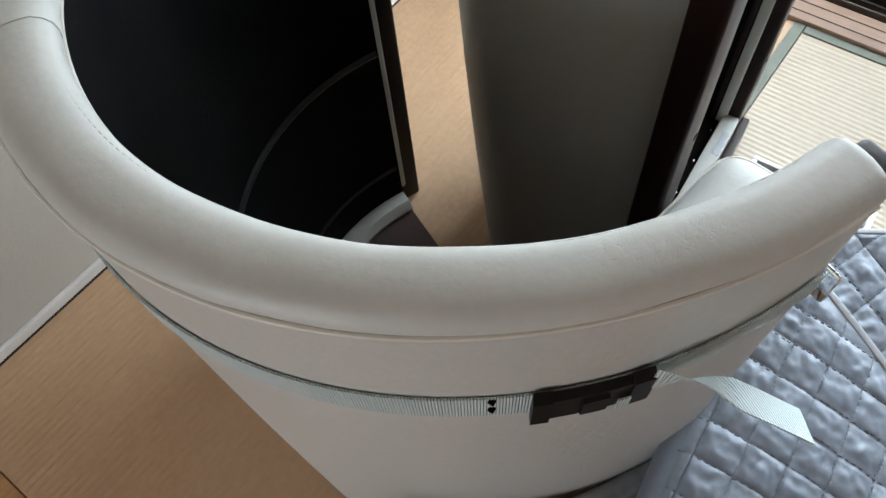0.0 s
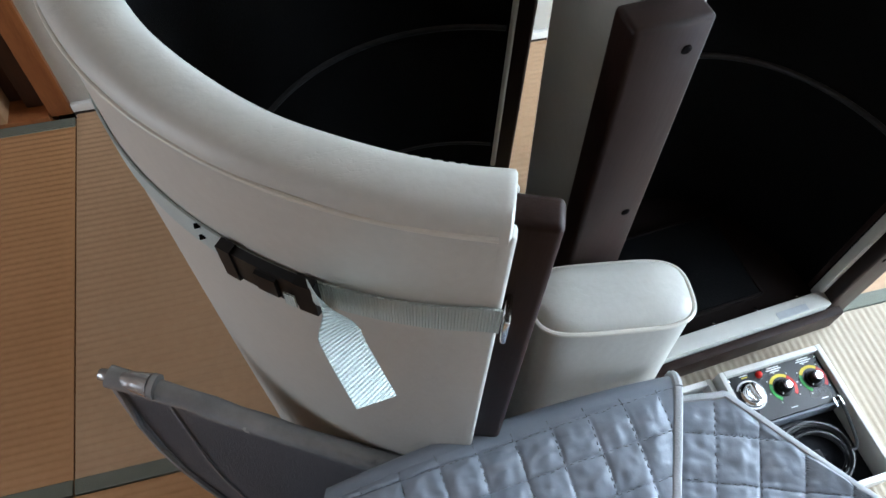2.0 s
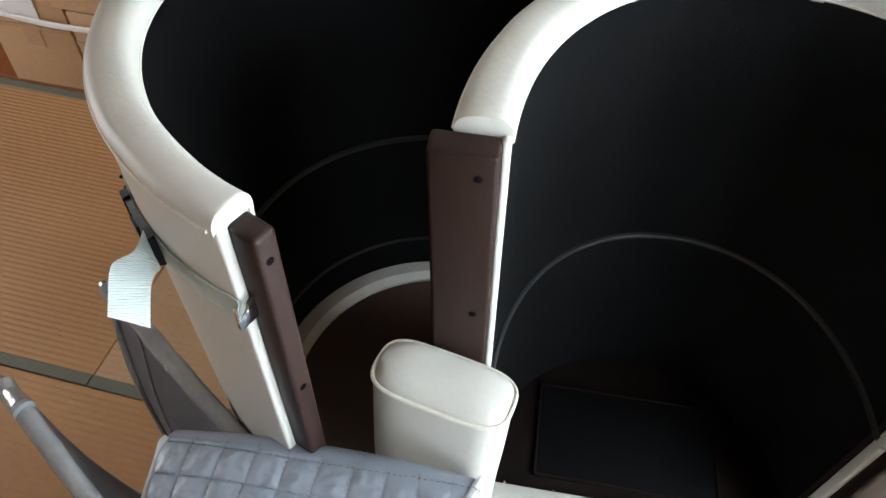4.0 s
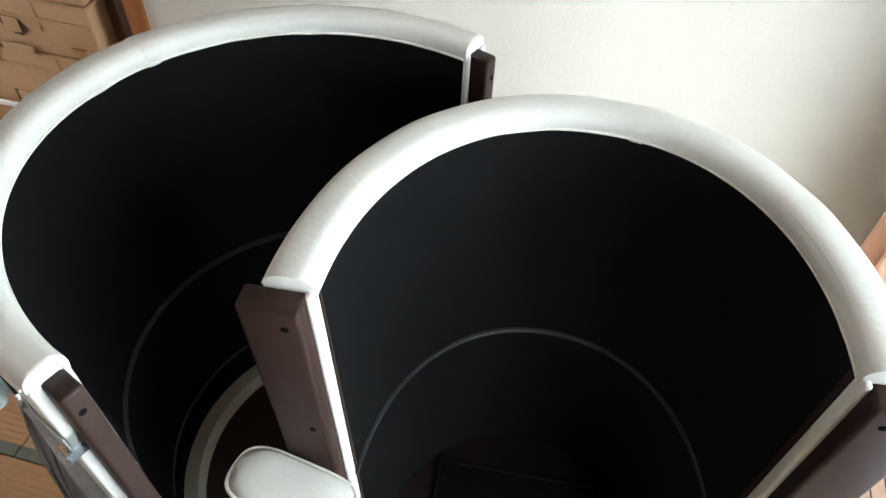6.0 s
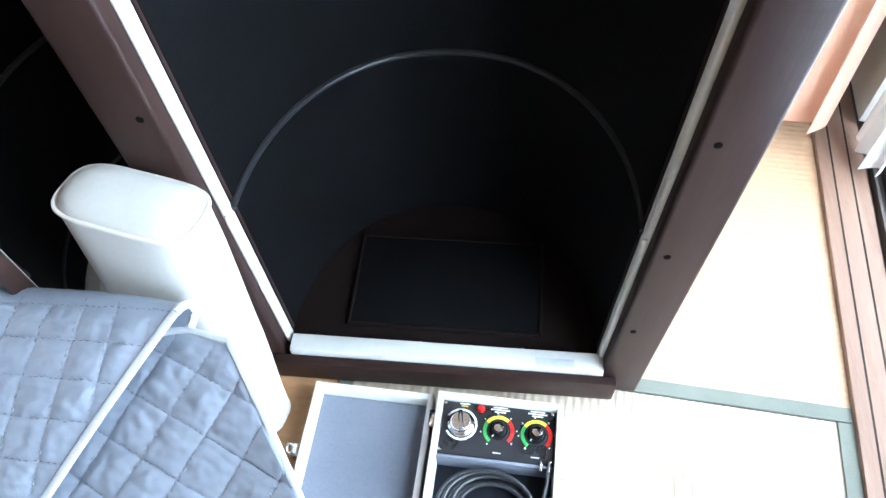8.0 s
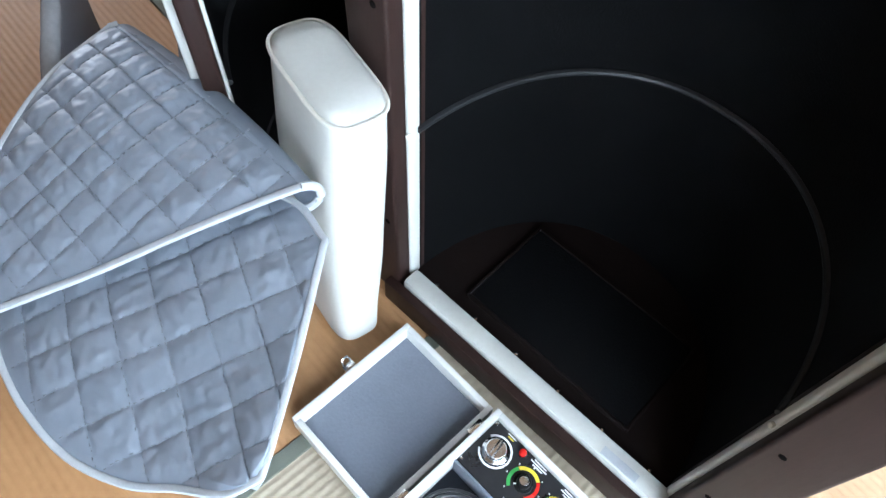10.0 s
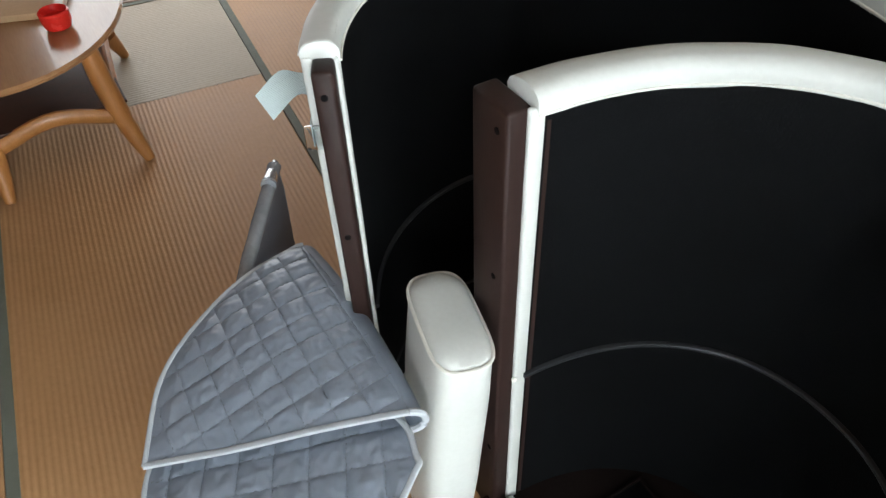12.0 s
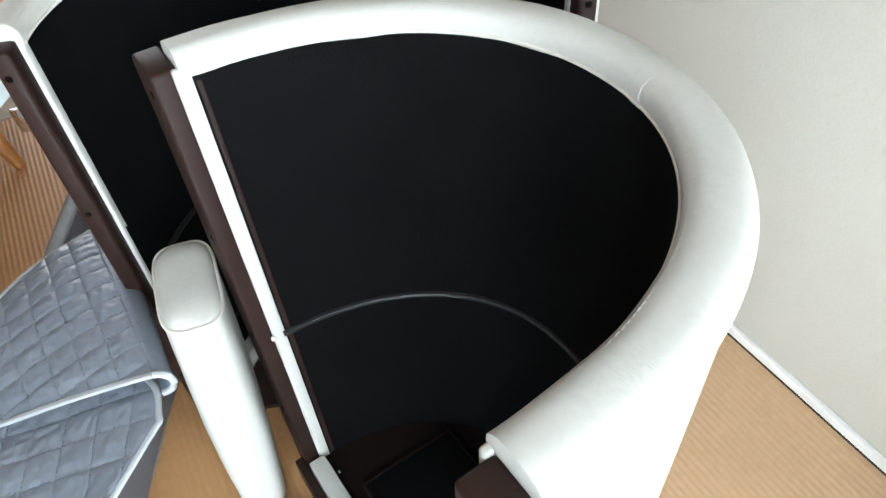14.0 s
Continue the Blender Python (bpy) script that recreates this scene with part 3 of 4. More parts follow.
rings = []
for i in range(91):
    s = i / 90
    rings.append([S1.at(s, f, z - sag(s)) for f, z in ((1.02, ZS - 0.02), (1.06, ZS - 0.02), (1.06, ZS + 0.02), (1.02, ZS + 0.02))])
ahead = M1.to_3x3() @ Vector((0, -0.013, 0))
rings = [[p + ahead for p in rings[0]]] + rings + [[p + ahead for p in rings[-1]]]
part("webbing", loft(rings), WEB, strap)
ZB = ZS - 0.003
sb0, sb1 = 0.097, 0.153
for name, a, b, f, h in (("buckle_body", sb0, sb1, 1.2, 0.021), ("buckle_clip", sb0 + 0.02, sb1 - 0.022, 1.27, 0.014), ("buckle_end", sb0 - 0.004, sb0 + 0.008, 1.24, 0.024), ("buckle_end", sb1 - 0.006, sb1 + 0.004, 1.24, 0.024)):
    b_ = S1.sweep([(1.065, ZB - h - 0.018), (f, ZB - h - 0.015), (f, ZB + h - 0.016), (1.065, ZB + h - 0.012)], a, b, 6)
    bmesh.ops.bevel(b_, geom=[e for e in b_.edges if len(e.link_faces) == 2 and e.calc_face_angle(0) > 0.6], offset=0.003, segments=2, affect="EDGES")
    part(name, b_, BLACK_PLASTIC, strap, "black moulded plastic")
for k in (0, 1):
    q = S1.at(0.178, 1.085, ZB - 0.014 + 0.018 * k)
    part("rivet", box(q - Vector((0.0026, 0.0026, 0.0012)), q + Vector((0.0026, 0.0026, 0.0012)), None, 0.0005, 1), HOLE, strap)
part("webbing_tab", S1.sweep([(1.26, ZB - 0.032), (1.29, ZB - 0.032), (1.29, ZB - 0.012), (1.26, ZB - 0.012)], sb0 + 0.008, sb0 + 0.015, 2), WEB, strap, "webbing showing through the buckle slot")
# loose tail
root = S1.at(sb0 - 0.002, 1.22, ZS)
tail = spline([root, root + Vector((0.014, -0.030, 0.006)), Vector((-0.413, -0.162, 0.853)), Vector((-0.401, -0.208, 0.832))], 16)
side = Vector((0.0165, 0.0055, -0.0138))
rings = []
for i, p in enumerate(tail):
    w = Vector((0, 0, -0.02)).lerp(side, min(1, i / 9))
    nrm = Vector((0.5, -0.6, 0.5)).normalized() * 0.0008
    rings.append([p + w + nrm, p - w + nrm, p - w - nrm, p + w - nrm])
part("loose_tail", loft(rings), WEB, strap, "loose end of the webbing sticking out")
q = S1.front(S1.cx - 0.428, -0.016, ZS)
part("end_clip", box((-0.013, -0.004, -0.02), (0.016, 0.002, 0.02), Matrix.Translation(q) @ M1.to_3x3().to_4x4(), 0.004), CLEAR, strap, "clear plastic hook")

# ---- upright cushion ----
def cushion():
    dx = Vector((0.975, -0.223, 0)).normalized()
    m = Matrix.Translation((-0.089, -0.113, 0.006)) @ Matrix(((dx.x, -dx.y, 0, 0), (dx.y, dx.x, 0, 0), (0, 0, 1, 0), (0, 0, 0, 1)))
    m = m @ Matrix.Rotation(radians(-3.0), 4, "X")
    t = thing("cushion", (-0.084, -0.09, 0), "ivory vinyl cushion with piped ends standing upright against the dome", "cushion")
    hw, ht, L = 0.0985, 0.047, 0.598

    def ring(z, k, n=44):
        out = []
        for i in range(n):
            a = 2 * math.pi * i / n
            c, s = math.cos(a), math.sin(a)
            out.append(m @ Vector((math.copysign(abs(c) ** 0.45, c) * hw * k, math.copysign(abs(s) ** 0.62, s) * ht * k * (1 + 0.16 * math.sin(math.pi * z / L)), z)))
        return out

    rows = [ring(0.0, 0.82), ring(0.012, 0.95)] + [ring(z, 1.0 - 0.06 * (1 - z / L)) for z in np.linspace(0.035, L - 0.012, 14)]
    part("body", wrinkle(loft(rows), 0.002, 9), VINYL, t, "ivory vinyl cover")
    top = [ring(L - 0.012, 0.985), ring(L - 0.004, 0.95), ring(L + 0.003, 0.8), ring(L + 0.006, 0.5), ring(L + 0.006, 0.15)]
    part("end_panel", wrinkle(loft(top), 0.002, 22), VINYL, t, "slightly puckered end panel")
    rim = ring(L - 0.01, 1.0, 60)
    part("piping", tube(rim + rim[:1], 0.0032), PIPING, t, "welted piping")


cushion()


# ---- control box, lid folded open ----
def control_box():
    m = Matrix.Translation((0.272, -0.210, 0)) @ Matrix.Rotation(radians(-2.4), 4, "Z")
    t = thing("control_box", m.translation, "open ivory control box with dials and coiled black cable", "control box")
    W, D, HB, HL, w = 0.228, 0.264, 0.072, 0.052, 0.011

    def tray(name, x0, x1, h, floor_z, inner, label):
        b = bmesh.new()
        for lo, hi in (((x0, -D / 2, 0.002), (x0 + w, D / 2, h)), ((x1 - w, -D / 2, 0.002), (x1, D / 2, h)), ((x0 + w, -D / 2, 0.002), (x1 - w, -D / 2 + w, h)), ((x0 + w, D / 2 - w, 0.002), (x1 - w, D / 2, h)), ((x0 + w, -D / 2 + w, 0.002), (x1 - w, D / 2 - w, 0.006))):
            box(lo, hi, None, 0.002, 2, b)
        b.transform(m)
        o = part(name, b, BOX_WHITE, t, label)
        part("liner", box((x0 + w, -D / 2 + w, 0.006), (x1 - w, D / 2 - w, floor_z), m), inner, o)
        return o

    lid = tray("lid", -0.226, -0.004, HL, 0.018, BOX_GREY, "ivory lid lined with grey foam, folded open")
    base = tray("base", 0.004, W, HB, 0.014, BOX_DARK, "ivory base tray")
    x0, x1 = 0.004 + w, W - w
    yp = 0.022
    panel = part("dial_panel", box((x0 + 0.001, yp, 0.014), (x1 - 0.001, D / 2 - w - 0.001, 0.06), m, 0.0015, 1), PANEL, t, "black printed dial panel")
    part("divider", box((x0, yp - 0.006, 0.014), (x1, yp - 0.0005, 0.063), m, 0.0015, 1), BOX_GREY, t, "grey metal divider")

    def at(x, y, z=0.06):
        return m @ Matrix.Translation((x, y, z))

    def arc(cx, cy, r, a0, a1, material, width=0.006, z=0.0604):
        n = 14
        rings = []
        for i in range(n + 1):
            a = radians(a0 + (a1 - a0) * i / n)
            rings.append([m @ Vector((cx + (r + d) * math.cos(a), cy + (r + d) * math.sin(a), z + h)) for d, h in ((-width / 2, 0), (width / 2, 0), (width / 2, 0.0006), (-width / 2, 0.0006))])
        part("scale_arc", loft(rings), material, panel)

    big = (0.051, 0.078)
    part("timer_knob", lathe([(0.024, 0), (0.0235, 0.006), (0.019, 0.008), (0.018, 0.016), (0.016, 0.018)], at(*big)), CHROME, panel, "polished metal timer knob")
    part("grip", box((-0.0045, -0.018, 0.012), (0.0045, 0.018, 0.026), at(*big) @ Matrix.Rotation(0.15, 4, "Z"), 0.003), CHROME, panel, "polished raised grip")
    arc(*big, 0.0275, -150, 150, PAPER, 0.0035)
    for cx in (0.118, 0.184):
        c = (cx, 0.074)
        arc(*c, 0.0245, 150, 235, GREEN)
        arc(*c, 0.0245, 50, 148, YELLOW)
        arc(*c, 0.0245, -45, 48, RED)
        knob = part("knob", lathe([(0.017, 0), (0.0165, 0.003), (0.012, 0.004), (0.0115, 0.016), (0.0105, 0.018)], at(*c)), BLACK_PLASTIC, panel, "black knob with a metal cap")
        part("cap", lathe([(0.0085, 0.0182), (0.0085, 0.0196), (0.006, 0.0202)], at(*c), 20), CHROME, knob)
        part("pointer", box((-0.001, 0.009, 0.0035), (0.001, 0.0165, 0.0046), at(*c) @ Matrix.Rotation(radians(140), 4, "Z")), PAPER, knob)
        for k in range(7):
            a = radians(235 - k * 46)
            part("tick", box((-0.0012, -0.0012, 0.0002), (0.0012, 0.0012, 0.0008), at(cx + 0.0315 * math.cos(a), 0.074 + 0.0315 * math.sin(a))), PAPER, panel)
        for k, wd in enumerate((0.013, 0.017, 0.010)):
            part("print_line", box((-wd, -0.0011, 0.0002), (wd, 0.0011, 0.0007), at(cx, 0.1165 - k * 0.0042)), PAPER, panel)
        part("print_line", box((-0.007, -0.001, 0.0002), (0.007, 0.001, 0.0007), at(cx, 0.034)), PAPER, panel)
    for k, wd in enumerate((0.009, 0.006)):
        part("print_line", box((-wd, -0.001, 0.0002), (wd, 0.001, 0.0007), at(0.054, 0.1165 - k * 0.004)), YELLOW if k else PAPER, panel)
    part("pilot_lamp", lathe([(0.0065, 0), (0.0065, 0.004), (0.005, 0.008), (0.002, 0.0095)], at(0.084, 0.110), 16), RED, panel, "red pilot lamp")
    for x, y in ((0.02, 0.115), (0.21, 0.115), (0.02, 0.03), (0.21, 0.03)):
        part("panel_screw", lathe([(0.003, 0), (0.003, 0.001), (0.0015, 0.0016)], at(x, y), 10), CHROME, panel)
    pts = []
    rng = random.Random(4)
    for i in range(210):
        a = i / 210 * 7 * 2 * math.pi
        r = 0.062 + 0.009 * math.sin(a * 0.37) + 0.008 * math.sin(a * 0.61 + 1)
        pts.append(m @ Vector((0.116 + 0.005 * math.sin(a * 0.23) + r * 1.1 * math.cos(a), -0.056 + r * 0.86 * math.sin(a), 0.02 + 0.0045 * (i / 30) + 0.004 * math.sin(a * 1.3))))
    pts += spline([pts[-1], m @ Vector((0.195, -0.06, 0.056)), m @ Vector((0.206, -0.01, 0.06)), m @ Vector((0.207, 0.012, 0.064))], 14)[1:]
    part("power_cable", tube(pts, 0.0032, 7), CABLE, t, "coiled black cable")
    part("plug", box((0.098, -0.07, 0.016), (0.138, -0.045, 0.034), m, 0.006), BLACK_PLASTIC, t, "black plug")
    for x in (0.192, 0.206):
        part("cable_clamp", box((x, yp - 0.012, 0.06), (x + 0.004, yp + 0.006, 0.068), m, 0.001, 1), CHROME, t)
    for y in (0.085, -0.085):
        part("hinge", box((-0.008, y - 0.016, 0.05), (0.008, y + 0.016, 0.056), m, 0.002), CHROME, t, "small metal hinge")
    part("latch", box((-0.240, -0.012, 0.026), (-0.2265, 0.012, 0.05), m, 0.004), CHROME, t, "chrome latch")
    part("latch_hook", tube(spline([m @ Vector(p) for p in ((-0.238, -0.008, 0.05), (-0.244, -0.006, 0.062), (-0.244, 0.006, 0.062), (-0.238, 0.008, 0.05))], 10), 0.002), CHROME, t)
    part("catch", box((W, -0.008, 0.03), (W + 0.006, 0.008, 0.05), m, 0.002), CHROME, t)


control_box()


# ---- folded grey mat under the quilted cloth ----
AX = Vector((0.85, -0.53, 0)).normalized()
PERP = Vector((-AX.y, AX.x, 0))
TA, PT = Vector((-0.700, 0.077, 0.442)), Vector((-0.777, -0.125, 0.445))


def folded_mat():
    L = 0.84
    mid = (TA + PT) / 2
    t = thing("folded_mat", (mid.x + AX.x * L / 2, mid.y + AX.y * L / 2, 0), "dark grey mesh mat with padded edges, folded lengthwise", "folded mat")
    for top, sgn in ((TA, 1), (PT, -1)):
        rings, ends = [], []
        for j in range(9):
            h = j / 8
            z0 = 0.442 * h + 0.006 * (1 - h)
            y = sgn * (0.03 + 0.076 * h ** 0.8)
            inset = 0.17 * (1 - h) ** 1.5
            row = []
            for i in range(25):
                x = inset - sgn * 0.021 + (L - inset * 1.2) * i / 24
                bow = 0.006 * math.sin(x * 9 + j)
                row.append(Vector((mid.x, mid.y, 0)) + AX * x + PERP * (y + bow) + Vector((0, 0, z0 * (1 - 0.3 * x / L))))
            rings.append(row)
        b = loft(rings, closed=False)
        bmesh.ops.recalc_face_normals(b, faces=b.faces)
        bmesh.ops.solidify(b, geom=list(b.faces), thickness=0.006)
        part("mesh_panel", b, GREY_MESH, t, "dark grey woven mesh panel")
        edge = rings[-1]
        part("padded_edge", wrinkle(tube([edge[0] + Vector((0, 0, 0.0))] + edge, [0.009] + [0.0155] * 25, 12), 0.002, 30), GREY_PAD, t, "padded glossy grey vinyl edge")
        part("corner_band", tube([edge[0] + AX * 0.06, edge[0] + AX * 0.068], 0.0175, 12), GREY_PAD, t)
        part("end_tip", tube([edge[0] - AX * 0.012, edge[0] + AX * 0.058], [0.008, 0.0168], 12), PAD_TIP, t, "stitched silver-grey corner tip")
        part("end_trim", tube([r[0] + Vector((0, 0, 0.001)) for r in rings], 0.007, 8), GREY_PAD, t)
        part("end_trim", tube([r[2] for r in rings], 0.003, 6), GREY_PAD, t)
        part("end_trim", tube([r[-1] for r in rings], 0.007, 8), GREY_PAD, t)
    spine = [Vector((mid.x, mid.y, 0.008)) + AX * x for x in np.linspace(0.17, L - 0.04, 12)]
    part("spine", tube(spine, 0.035, 10, None, 0.2), GREY_PAD, t)


folded_mat()


# ---- quilted cloth thrown over it ----
def quilt_sheet(edge_a, edge_b, spin, step, n=200, sag=0.0, seed=0.0):
    """A padded, diamond-stitched sheet between two curves."""
    A, B = spline(edge_a, n), spline(edge_b, n)
    rows = []
    for i in range(n):
        row = []
        for j in range(n):
            u = j / (n - 1)
            p = A[i].lerp(B[i], u)
            p.z -= sag * math.sin(math.pi * u) * math.sin(math.pi * i / (n - 1))
            q = Matrix.Rotation(spin, 2) @ Vector((p.x, p.y))
            q += Vector((noise.noise(p * 7 + Vector((seed, 0, 0))), noise.noise(p * 7 + Vector((0, seed, 5))))) * 0.004
            pad = (abs(math.sin(math.pi * q.x / step)) * abs(math.sin(math.pi * q.y / step))) ** 0.24
            fade = min(1, 12 * min(u, 1 - u)) * min(1, 14 * min(i, n - 1 - i) / (n - 1) + 0.06)
            crease = noise.noise(Vector((q.x * 60, q.y * 30, seed))) * 0.6 + abs(noise.noise(Vector((q.x * 24, q.y * 55, seed + 3)))) + 0.5 * noise.noise(Vector((q.x * 90, q.y * 90, seed)))
            p.z += fade * (0.0064 * pad + 0.0024 * crease * (0.3 + pad)) + 0.006 * noise.noise(p * 6 + Vector((0, 0, seed)))
            row.append(p)
        rows.append(row)
    b = loft(rows, closed=False)
    bmesh.ops.recalc_face_normals(b, faces=b.faces)
    if sum(f.normal.z for f in b.faces) < 0:
        bmesh.ops.reverse_faces(b, faces=b.faces)
    bmesh.ops.solidify(b, geom=list(b.faces), thickness=0.006)
    stitches = bmesh.new()
    tree = kdtree.KDTree(n * n)
    flat = [p for r in rows for p in r]
    for k, p in enumerate(flat):
        tree.insert((p.x, p.y, 0), k)
    tree.balance()
    back = Matrix.Rotation(-spin, 2)
    for line in range(-20, 21):
        for k in range(-130, 131):
            for turn in (0, 1):
                q = Vector((line * step, k * 0.0085)) if turn == 0 else Vector((k * 0.0085, line * step))
                w = back @ q
                co, idx, dist = tree.find((w.x, w.y, 0))
                if dist < 0.004:
                    way = back @ (Vector((0, 1)) if turn == 0 else Vector((1, 0)))
                    m = Matrix.Translation(flat[idx] + Vector((0, 0, 0.0004))) @ Vector((way.x, way.y, 0)).to_track_quat("X", "Z").to_matrix().to_4x4()
                    vs = [stitches.verts.new(m @ Vector(c)) for c in ((-0.0024, -0.0006, -0.001), (0.0024, -0.0006, -0.001), (0.0024, 0.0006, -0.001), (-0.0024, 0.0006, -0.001), (-0.002, 0, 0.0007), (0.002, 0, 0.0007))]
                    for f in ((0, 1, 5, 4), (2, 3, 4, 5), (1, 2, 5), (3, 0, 4), (0, 3, 2, 1)):
                        stitches.faces.new([vs[x] for x in f])
    return b, rows, stitches


def quilt():
    t = thing("quilted_cloth", (-0.14, -0.38, 0.36), "silvery grey quilted cloth with taped edges, folded on the mat", "quilted cloth")
    MT, MD, QF = Vector((-0.472, -0.174, 0.47)), Vector((-0.021, -0.189, 0.510)), Vector((-0.205, -0.560, 0.396))
    MC, QB = Vector((0.045, -0.210, 0.482)), Vector((0.207, -0.453, 0.447))
    lower_arc = [Vector((-0.31, -0.48, 0.383)), Vector((-0.212, -0.560, 0.386)), Vector((-0.11, -0.590, 0.387)), Vector((0.0, -0.590, 0.388)), Vector((0.085, -0.560, 0.395)), Vector((0.140, -0.520, 0.412)), Vector((0.190, -0.487, 0.436)), QB]
    lower_in = [Vector((-0.24, -0.235, 0.45)), Vector((-0.14, -0.22, 0.46)), Vector((-0.07, -0.205, 0.47)), Vector((-0.02, -0.196, 0.478)), MC + Vector((-0.012, 0.0025, -0.001)), MC, MC + Vector((0.008, -0.0115, -0.001)), Vector((0.087, -0.269, 0.474)), Vector((0.135, -0.337, 0.463)), Vector((0.186, -0.413, 0.453)), QB + Vector((0.001, 0.004, 0))]
    b, rows, st = quilt_sheet(lower_in, lower_arc, radians(24), 0.056, seed=2.0)
    part("lower_layer", b, QUILT, t, "lower layer, stitched in squares")
    tagged(part("stitching", st, THREAD, t, "rows of grey stitches", None), kind="stuff")
    hem = [r[0] for r in rows] + rows[-1][::-1][:1] + [r[-1] for r in rows][::-1]
    part("bias_tape", tube(hem, 0.005, 8, None, 0.8), QUILT_TAPE, t, "light grey edge tape")
    arc = [MT + Vector((-0.004, -0.012, 0)), Vector((-0.463, -0.298, 0.46)), Vector((-0.416, -0.401, 0.445)), Vector((-0.336, -0.496, 0.425)), QF + Vector((0, 0, 0.014))]
    fold = [MT, Vector((-0.35, -0.168, 0.485)), Vector((-0.235, -0.170, 0.497)), Vector((-0.125, -0.178, 0.506)), MD]
    b, rows, st = quilt_sheet(fold, arc, radians(1), 0.047, seed=7.0, sag=-0.012)
    part("upper_layer", b, QUILT, t, "upper layer, stitched in diamonds")
    tagged(part("stitching", st, THREAD, t, "rows of grey stitches", None), kind="stuff")
    part("bias_tape", tube([r[-1] for r in rows], 0.005, 8, None, 0.8), QUILT_TAPE, t, "light grey edge tape")
    part("bias_tape", tube(rows[-1], 0.006, 8, None, 0.7), QUILT_TAPE, t, "light grey edge tape")
    part("bias_tape", tube(rows[0], 0.0065, 8, None, 0.7), QUILT_TAPE, t, "light grey edge tape")
    lip = []
    for a in range(0, 181, 20):
        s = radians(a)
        lip.append([r[0] + Vector((0.35, 0.94, 0)) * 0.024 * math.sin(s) + Vector((0, 0, 0.024 * (math.cos(s) - 1))) for r in rows])
    b = loft(lip, closed=False)
    bmesh.ops.recalc_face_normals(b, faces=b.faces)
    bmesh.ops.solidify(b, geom=list(b.faces), thickness=0.004)
    part("rolled_fold", b, QUILT, t, "rolled fold of the cloth")
    part("bias_tape", tube([r[-1] for r in lip], 0.006, 8), QUILT_TAPE, t, "light grey edge tape")


quilt()


# ---- low table and what lies on it ----
def low_table():
    c = Vector((-1.995, -0.60, 0))
    t = thing("low_table", c, "low oval table in glossy orange-brown wood with curved legs", "table")
    n = 48
    def ring(k, z):
        return [c + Vector((0.54 * k * math.cos(2 * math.pi * i / n), 0.41 * k * math.sin(2 * math.pi * i / n), z)) for i in range(n)]
    part("tabletop", loft([ring(0.97, 0.402), ring(0.995, 0.408), ring(1, 0.416), ring(0.985, 0.424)]), TABLE_TOP, t, "glossy oval wooden top")
    part("lower_shelf", loft([[c + (p - c) * 1.0 for p in ring(0.7, 0.335)], ring(0.705, 0.348)]), TABLE_LEG, t, "wooden lower shelf")
    feet = [Vector((-1.592, -0.307, 0)), Vector((-1.592, -0.73, 0)), Vector((-2.305, -0.22, 0)), Vector((-2.35, -0.88, 0))]
    for f in feet:
        d = (c - f).normalized()
        path = spline([f + Vector((0, 0, 0.002)), f + d * 0.05 + Vector((0, 0, 0.12)), f + d * 0.085 + Vector((0, 0, 0.27)), f + d * 0.1 + Vector((0, 0, 0.405))], 14)
        part("leg", tube(path, [0.017 + 0.015 * math.sin(math.pi * min(1, i / 13 * 1.1) * 0.75) for i in range(14)], 12), TABLE_LEG, t, "curved tapering leg")
    part("lower_board", box((-2.27, -0.80, 0.186), (-1.645, -0.31, 0.198), None, 0.003), WOOD_DARK, t, "dark brown board laid on the stretchers")
    for a, b in ((0, 1), (0, 2), (1, 3), (2, 3)):
        pa, pb = [feet[k] + (c - feet[k]).normalized() * 0.06 for k in (a, b)]
        path = spline([pa + Vector((0, 0, 0.15)), (pa + pb) / 2 + Vector((0, 0, 0.2)), pb + Vector((0, 0, 0.15))], 12)
        part("stretcher", tube(path, 0.016, 10, None, 1.5), TABLE_LEG, t, "arched stretcher")
    cup = whole("red_cup", lathe([(0.026, 0.425), (0.036, 0.43), (0.042, 0.45), (0.043, 0.475), (0.038, 0.48), (0.034, 0.46)], Matrix.Translation((-1.735, -0.41, 0))), RED, "small glossy red cup on the low table", "cup")
    pack = thing("paper_packet", (-1.91, -0.49, 0.4245), "flat tan paper packet with taped end on low table", "packet")
    turn = Matrix.Translation((-1.91, -0.49, 0.4245)) @ Matrix.Rotation(1.25, 4, "Z")
    part("body", wrinkle(box((-0.13, -0.075, 0.0), (0.13, 0.075, 0.022), turn, 0.006), 0.002, 20), CARTON, pack)
    part("tape", box((0.095, -0.0765, 0.0005), (0.1325, 0.0765, 0.0235), turn, 0.006), TAPE, pack, "shiny clear tape")
    whole("folded_paper", wrinkle(box((-0.08, -0.09, 0.3475), (0.08, 0.09, 0.375), Matrix.Translation((-1.73, -0.43, 0.003)) @ Matrix.Rotation(0.6, 4, "Z"), 0.006), 0.002, 20), PAPER, "folded white paper on the table's lower shelf", "paper")


low_table()


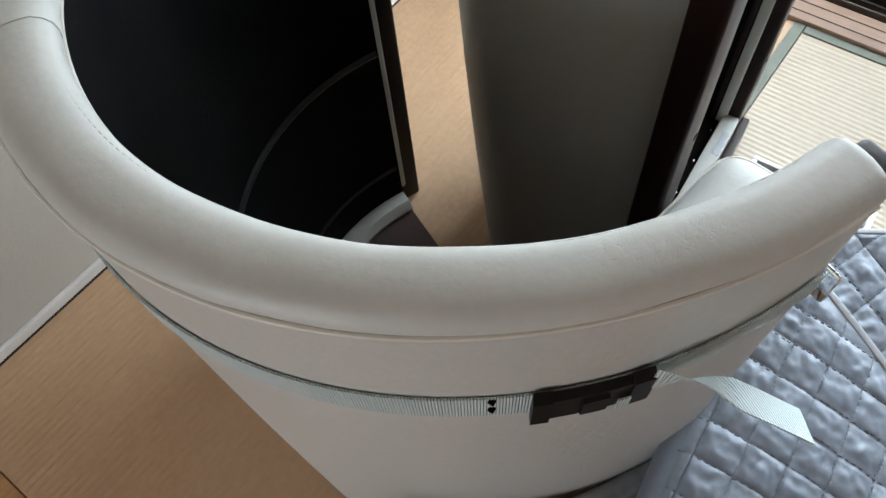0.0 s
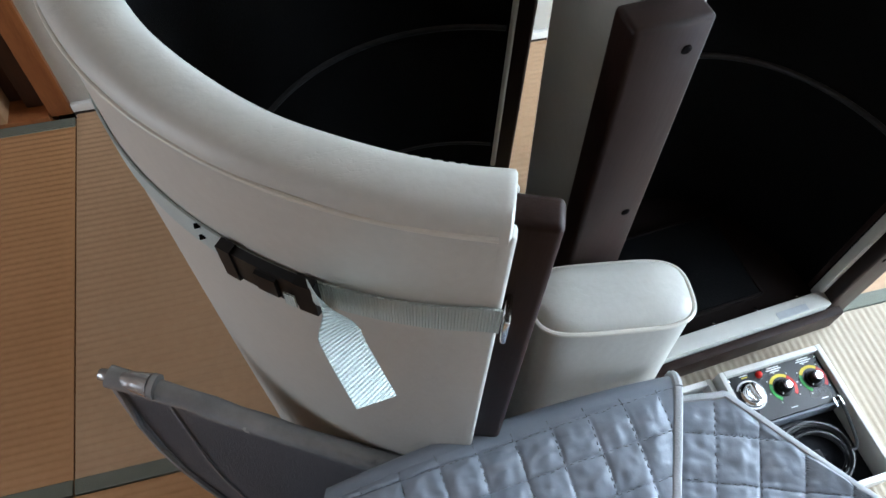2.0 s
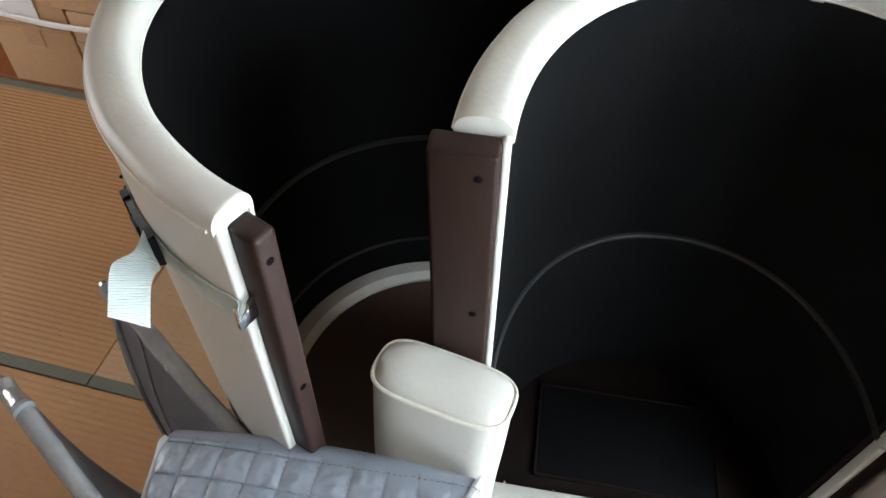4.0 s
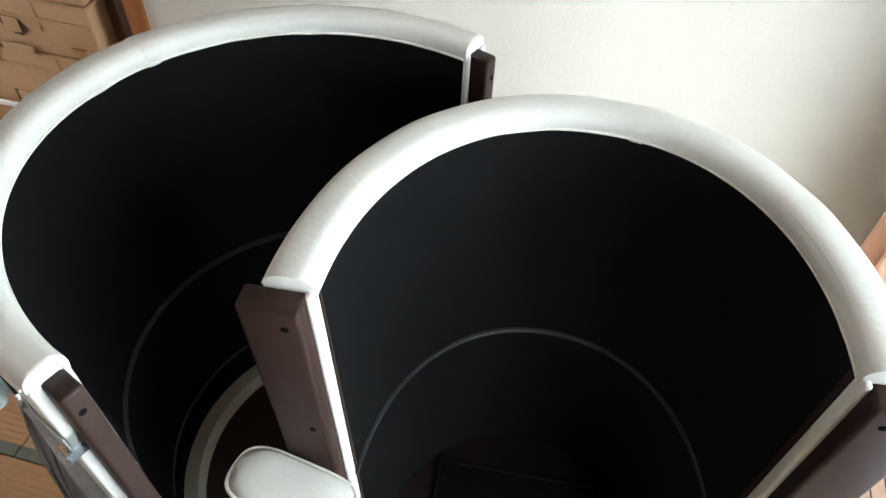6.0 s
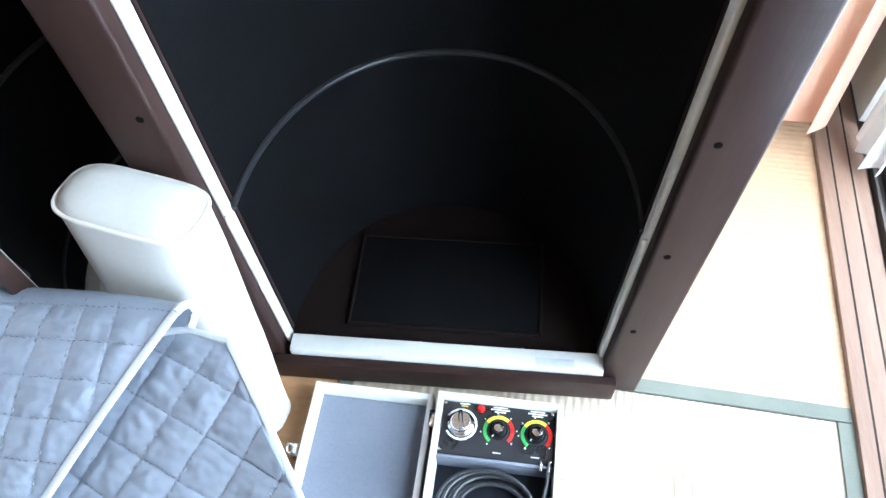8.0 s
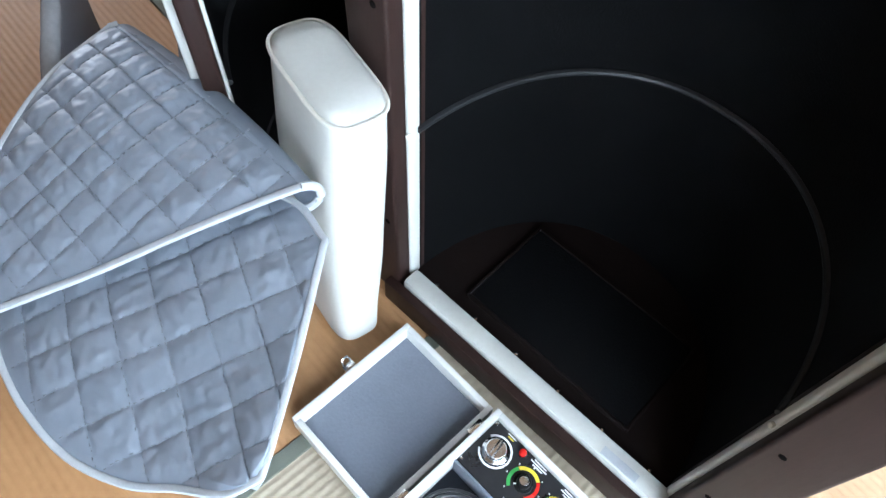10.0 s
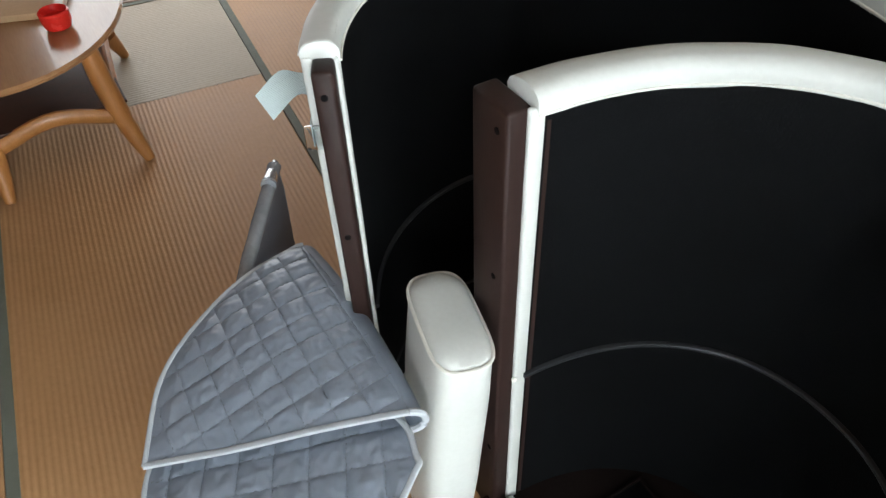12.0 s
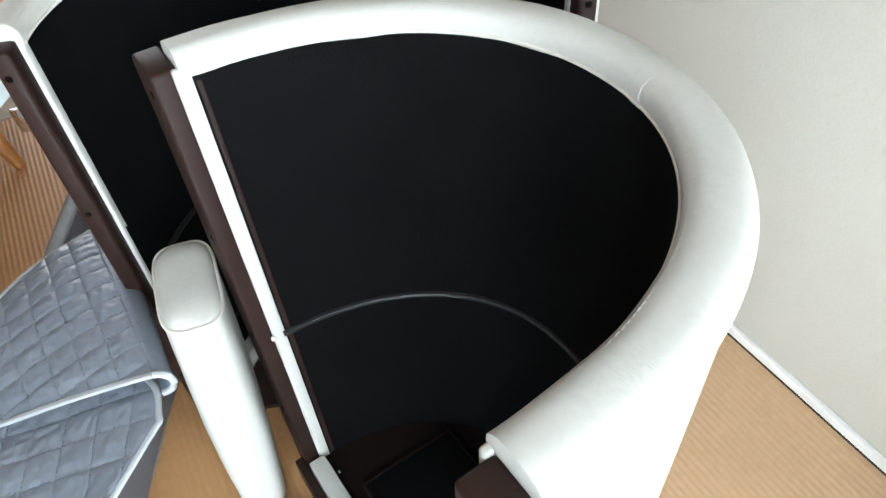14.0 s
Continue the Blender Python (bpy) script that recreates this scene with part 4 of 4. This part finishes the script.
# ---- cardboard cartons in the closet ----
def carton(u0, u1, v0, z0, z1, turn, label, with_label=False):
    d = 0.42
    c = ROOM @ Vector(((u0 + u1) / 2, v0 + d / 2, z0))
    m = Matrix.Translation(c) @ ROOM @ Matrix.Rotation(radians(turn), 4, "Z")
    w, h = (u1 - u0) / 2, z1 - z0
    t = thing("carton", c, label, "cardboard box", "cartons in the closet")
    part("body", wrinkle(box((-w, -d / 2, 0), (w, d / 2, h - 0.004), m, 0.004), 0.003, 8), CARTON, t)
    for s in (-1, 1):
        part("flap", box((-w + 0.002, min(0.002 * s, s * d / 2), h - 0.004), (w - 0.002, max(0.002 * s, s * d / 2), h), m, 0.001, 1), CARTON, t)
    part("tape", box((-0.028, -d / 2 - 0.0035, h * 0.45), (0.028, -d / 2 - 0.001, h - 0.002), m), TAPE, t, "shiny brown packing tape")
    part("tape", box((-w, -d / 2 - 0.0045, h * 0.62), (w, -d / 2 - 0.0015, h * 0.62 + 0.012), m), TAPE, t, "shiny brown packing tape")
    if with_label:
        part("paper_label", box((-w * 0.7, -d / 2 - 0.005, h * 0.72), (w * 0.35, -d / 2 - 0.0018, h * 0.95), m), PAPER, t, "white paper label")
    else:
        part("print_line", box((w * 0.55, -d / 2 - 0.0035, h * 0.2), (w * 0.8, -d / 2 - 0.0015, h * 0.225), m), WOOD_RED, t)
    return t


lab = "worn brown cardboard carton closed with tape, stacked in the closet"
carton(-1.715, -1.445, 0.957, 0.013, 0.345, 1.0, "worn brown cardboard carton with a white label, on the closet floor", True)
carton(-1.43, -1.06, 0.957, 0.013, 0.30, -0.5, lab)
carton(-1.79, -1.505, 0.967, 0.348, 0.715, -1.0, lab)
carton(-1.475, -1.07, 0.96, 0.303, 0.45, 0.5, lab)
worn = carton(-1.475, -1.085, 0.966, 0.453, 0.62, -0.5, "brown carton with a torn hand hole and crumpled clear tape")
carton(-1.47, -1.095, 0.972, 0.623, 0.90, 0.5, lab)
hole = [ROOM @ Vector((-1.345 + 0.045 * math.cos(a) * (1 + 0.25 * math.sin(3 * a)), 0.9615, 0.532 + 0.026 * math.sin(a) - 0.3 * 0.045 * math.cos(a))) for a in np.linspace(0, 2 * math.pi, 18)[:-1]]
part("hand_hole", loft([hole, [q + ROOM.to_3x3() @ Vector((0, 0.004, 0)) for q in hole]]), WOOD_DARK, worn, "torn dark hand hole")
part("flap_end", wrinkle(box((-1.365, 0.955, 0.515), (-1.318, 0.9605, 0.56), ROOM, 0.002), 0.004, 25), CARTON, worn)
part("crumpled_tape", wrinkle(box((-1.40, 0.9535, 0.446), (-1.30, 0.9585, 0.478), ROOM, 0.002, 3), 0.005, 45), TAPE, worn, "crumpled shiny clear tape")
for u in (-1.46, -1.12):
    part("corner_flap", wrinkle(box((u, 0.951, 0.41), (u + 0.022, 0.957, 0.50), ROOM, 0.002), 0.003, 25), CARTON, worn)
pts = [ROOM @ Vector(p) for p in ((-1.80, 0.944, 0.30), (-1.69, 0.943, 0.272), (-1.515, 0.942, 0.256), (-1.36, 0.941, 0.260), (-1.21, 0.941, 0.268), (-1.06, 0.945, 0.272))]
tie = whole("string_tie", tube(spline(pts, 24), 0.006, 8, None, 1.7), PAPER, "white plastic string tied round the cartons", "string")

# ---- curtains by the window ----
def curtain(name, v0, v1, u, z0, z1, folds, depth, material, label):
    n = 90
    rows = []
    for z in np.linspace(z0, z1, 12):
        k = (z - z0) / (z1 - z0)
        row = []
        for i in range(n + 1):
            s = i / n
            off = depth * (1 - 0.45 * k) * (math.sin(s * folds * 2 * math.pi) + 0.35 * math.sin(s * folds * 4.6 + 2))
            row.append(ROOM @ Vector((u + off, v0 + (v1 - v0) * s + 0.012 * math.sin(s * 17 + k * 2), z + 0.006 * math.sin(s * 23))))
        rows.append(row)
    b = loft(rows, closed=False)
    bmesh.ops.recalc_face_normals(b, faces=b.faces)
    bmesh.ops.solidify(b, geom=list(b.faces), thickness=0.0025)
    t = whole(name, b, material, label, "curtain", smooth=80)
    return t


curtain("curtain", 0.69, 0.93, 0.975, 0.06, 1.98, 2.6, 0.062, CURTAIN, "peach cloth curtain drawn into folds at the window's end")
curtain("lace_curtain", 0.60, 0.74, 1.13, 0.04, 1.98, 3.5, 0.02, LACE, "white lace curtain bunched behind the peach one")
room_box("curtain_rail", (0.98, -1.3, 1.995), (1.125, WALL_V, 2.02), WHITE_TRIM, "white curtain rail over the window", "rail", 0.004)
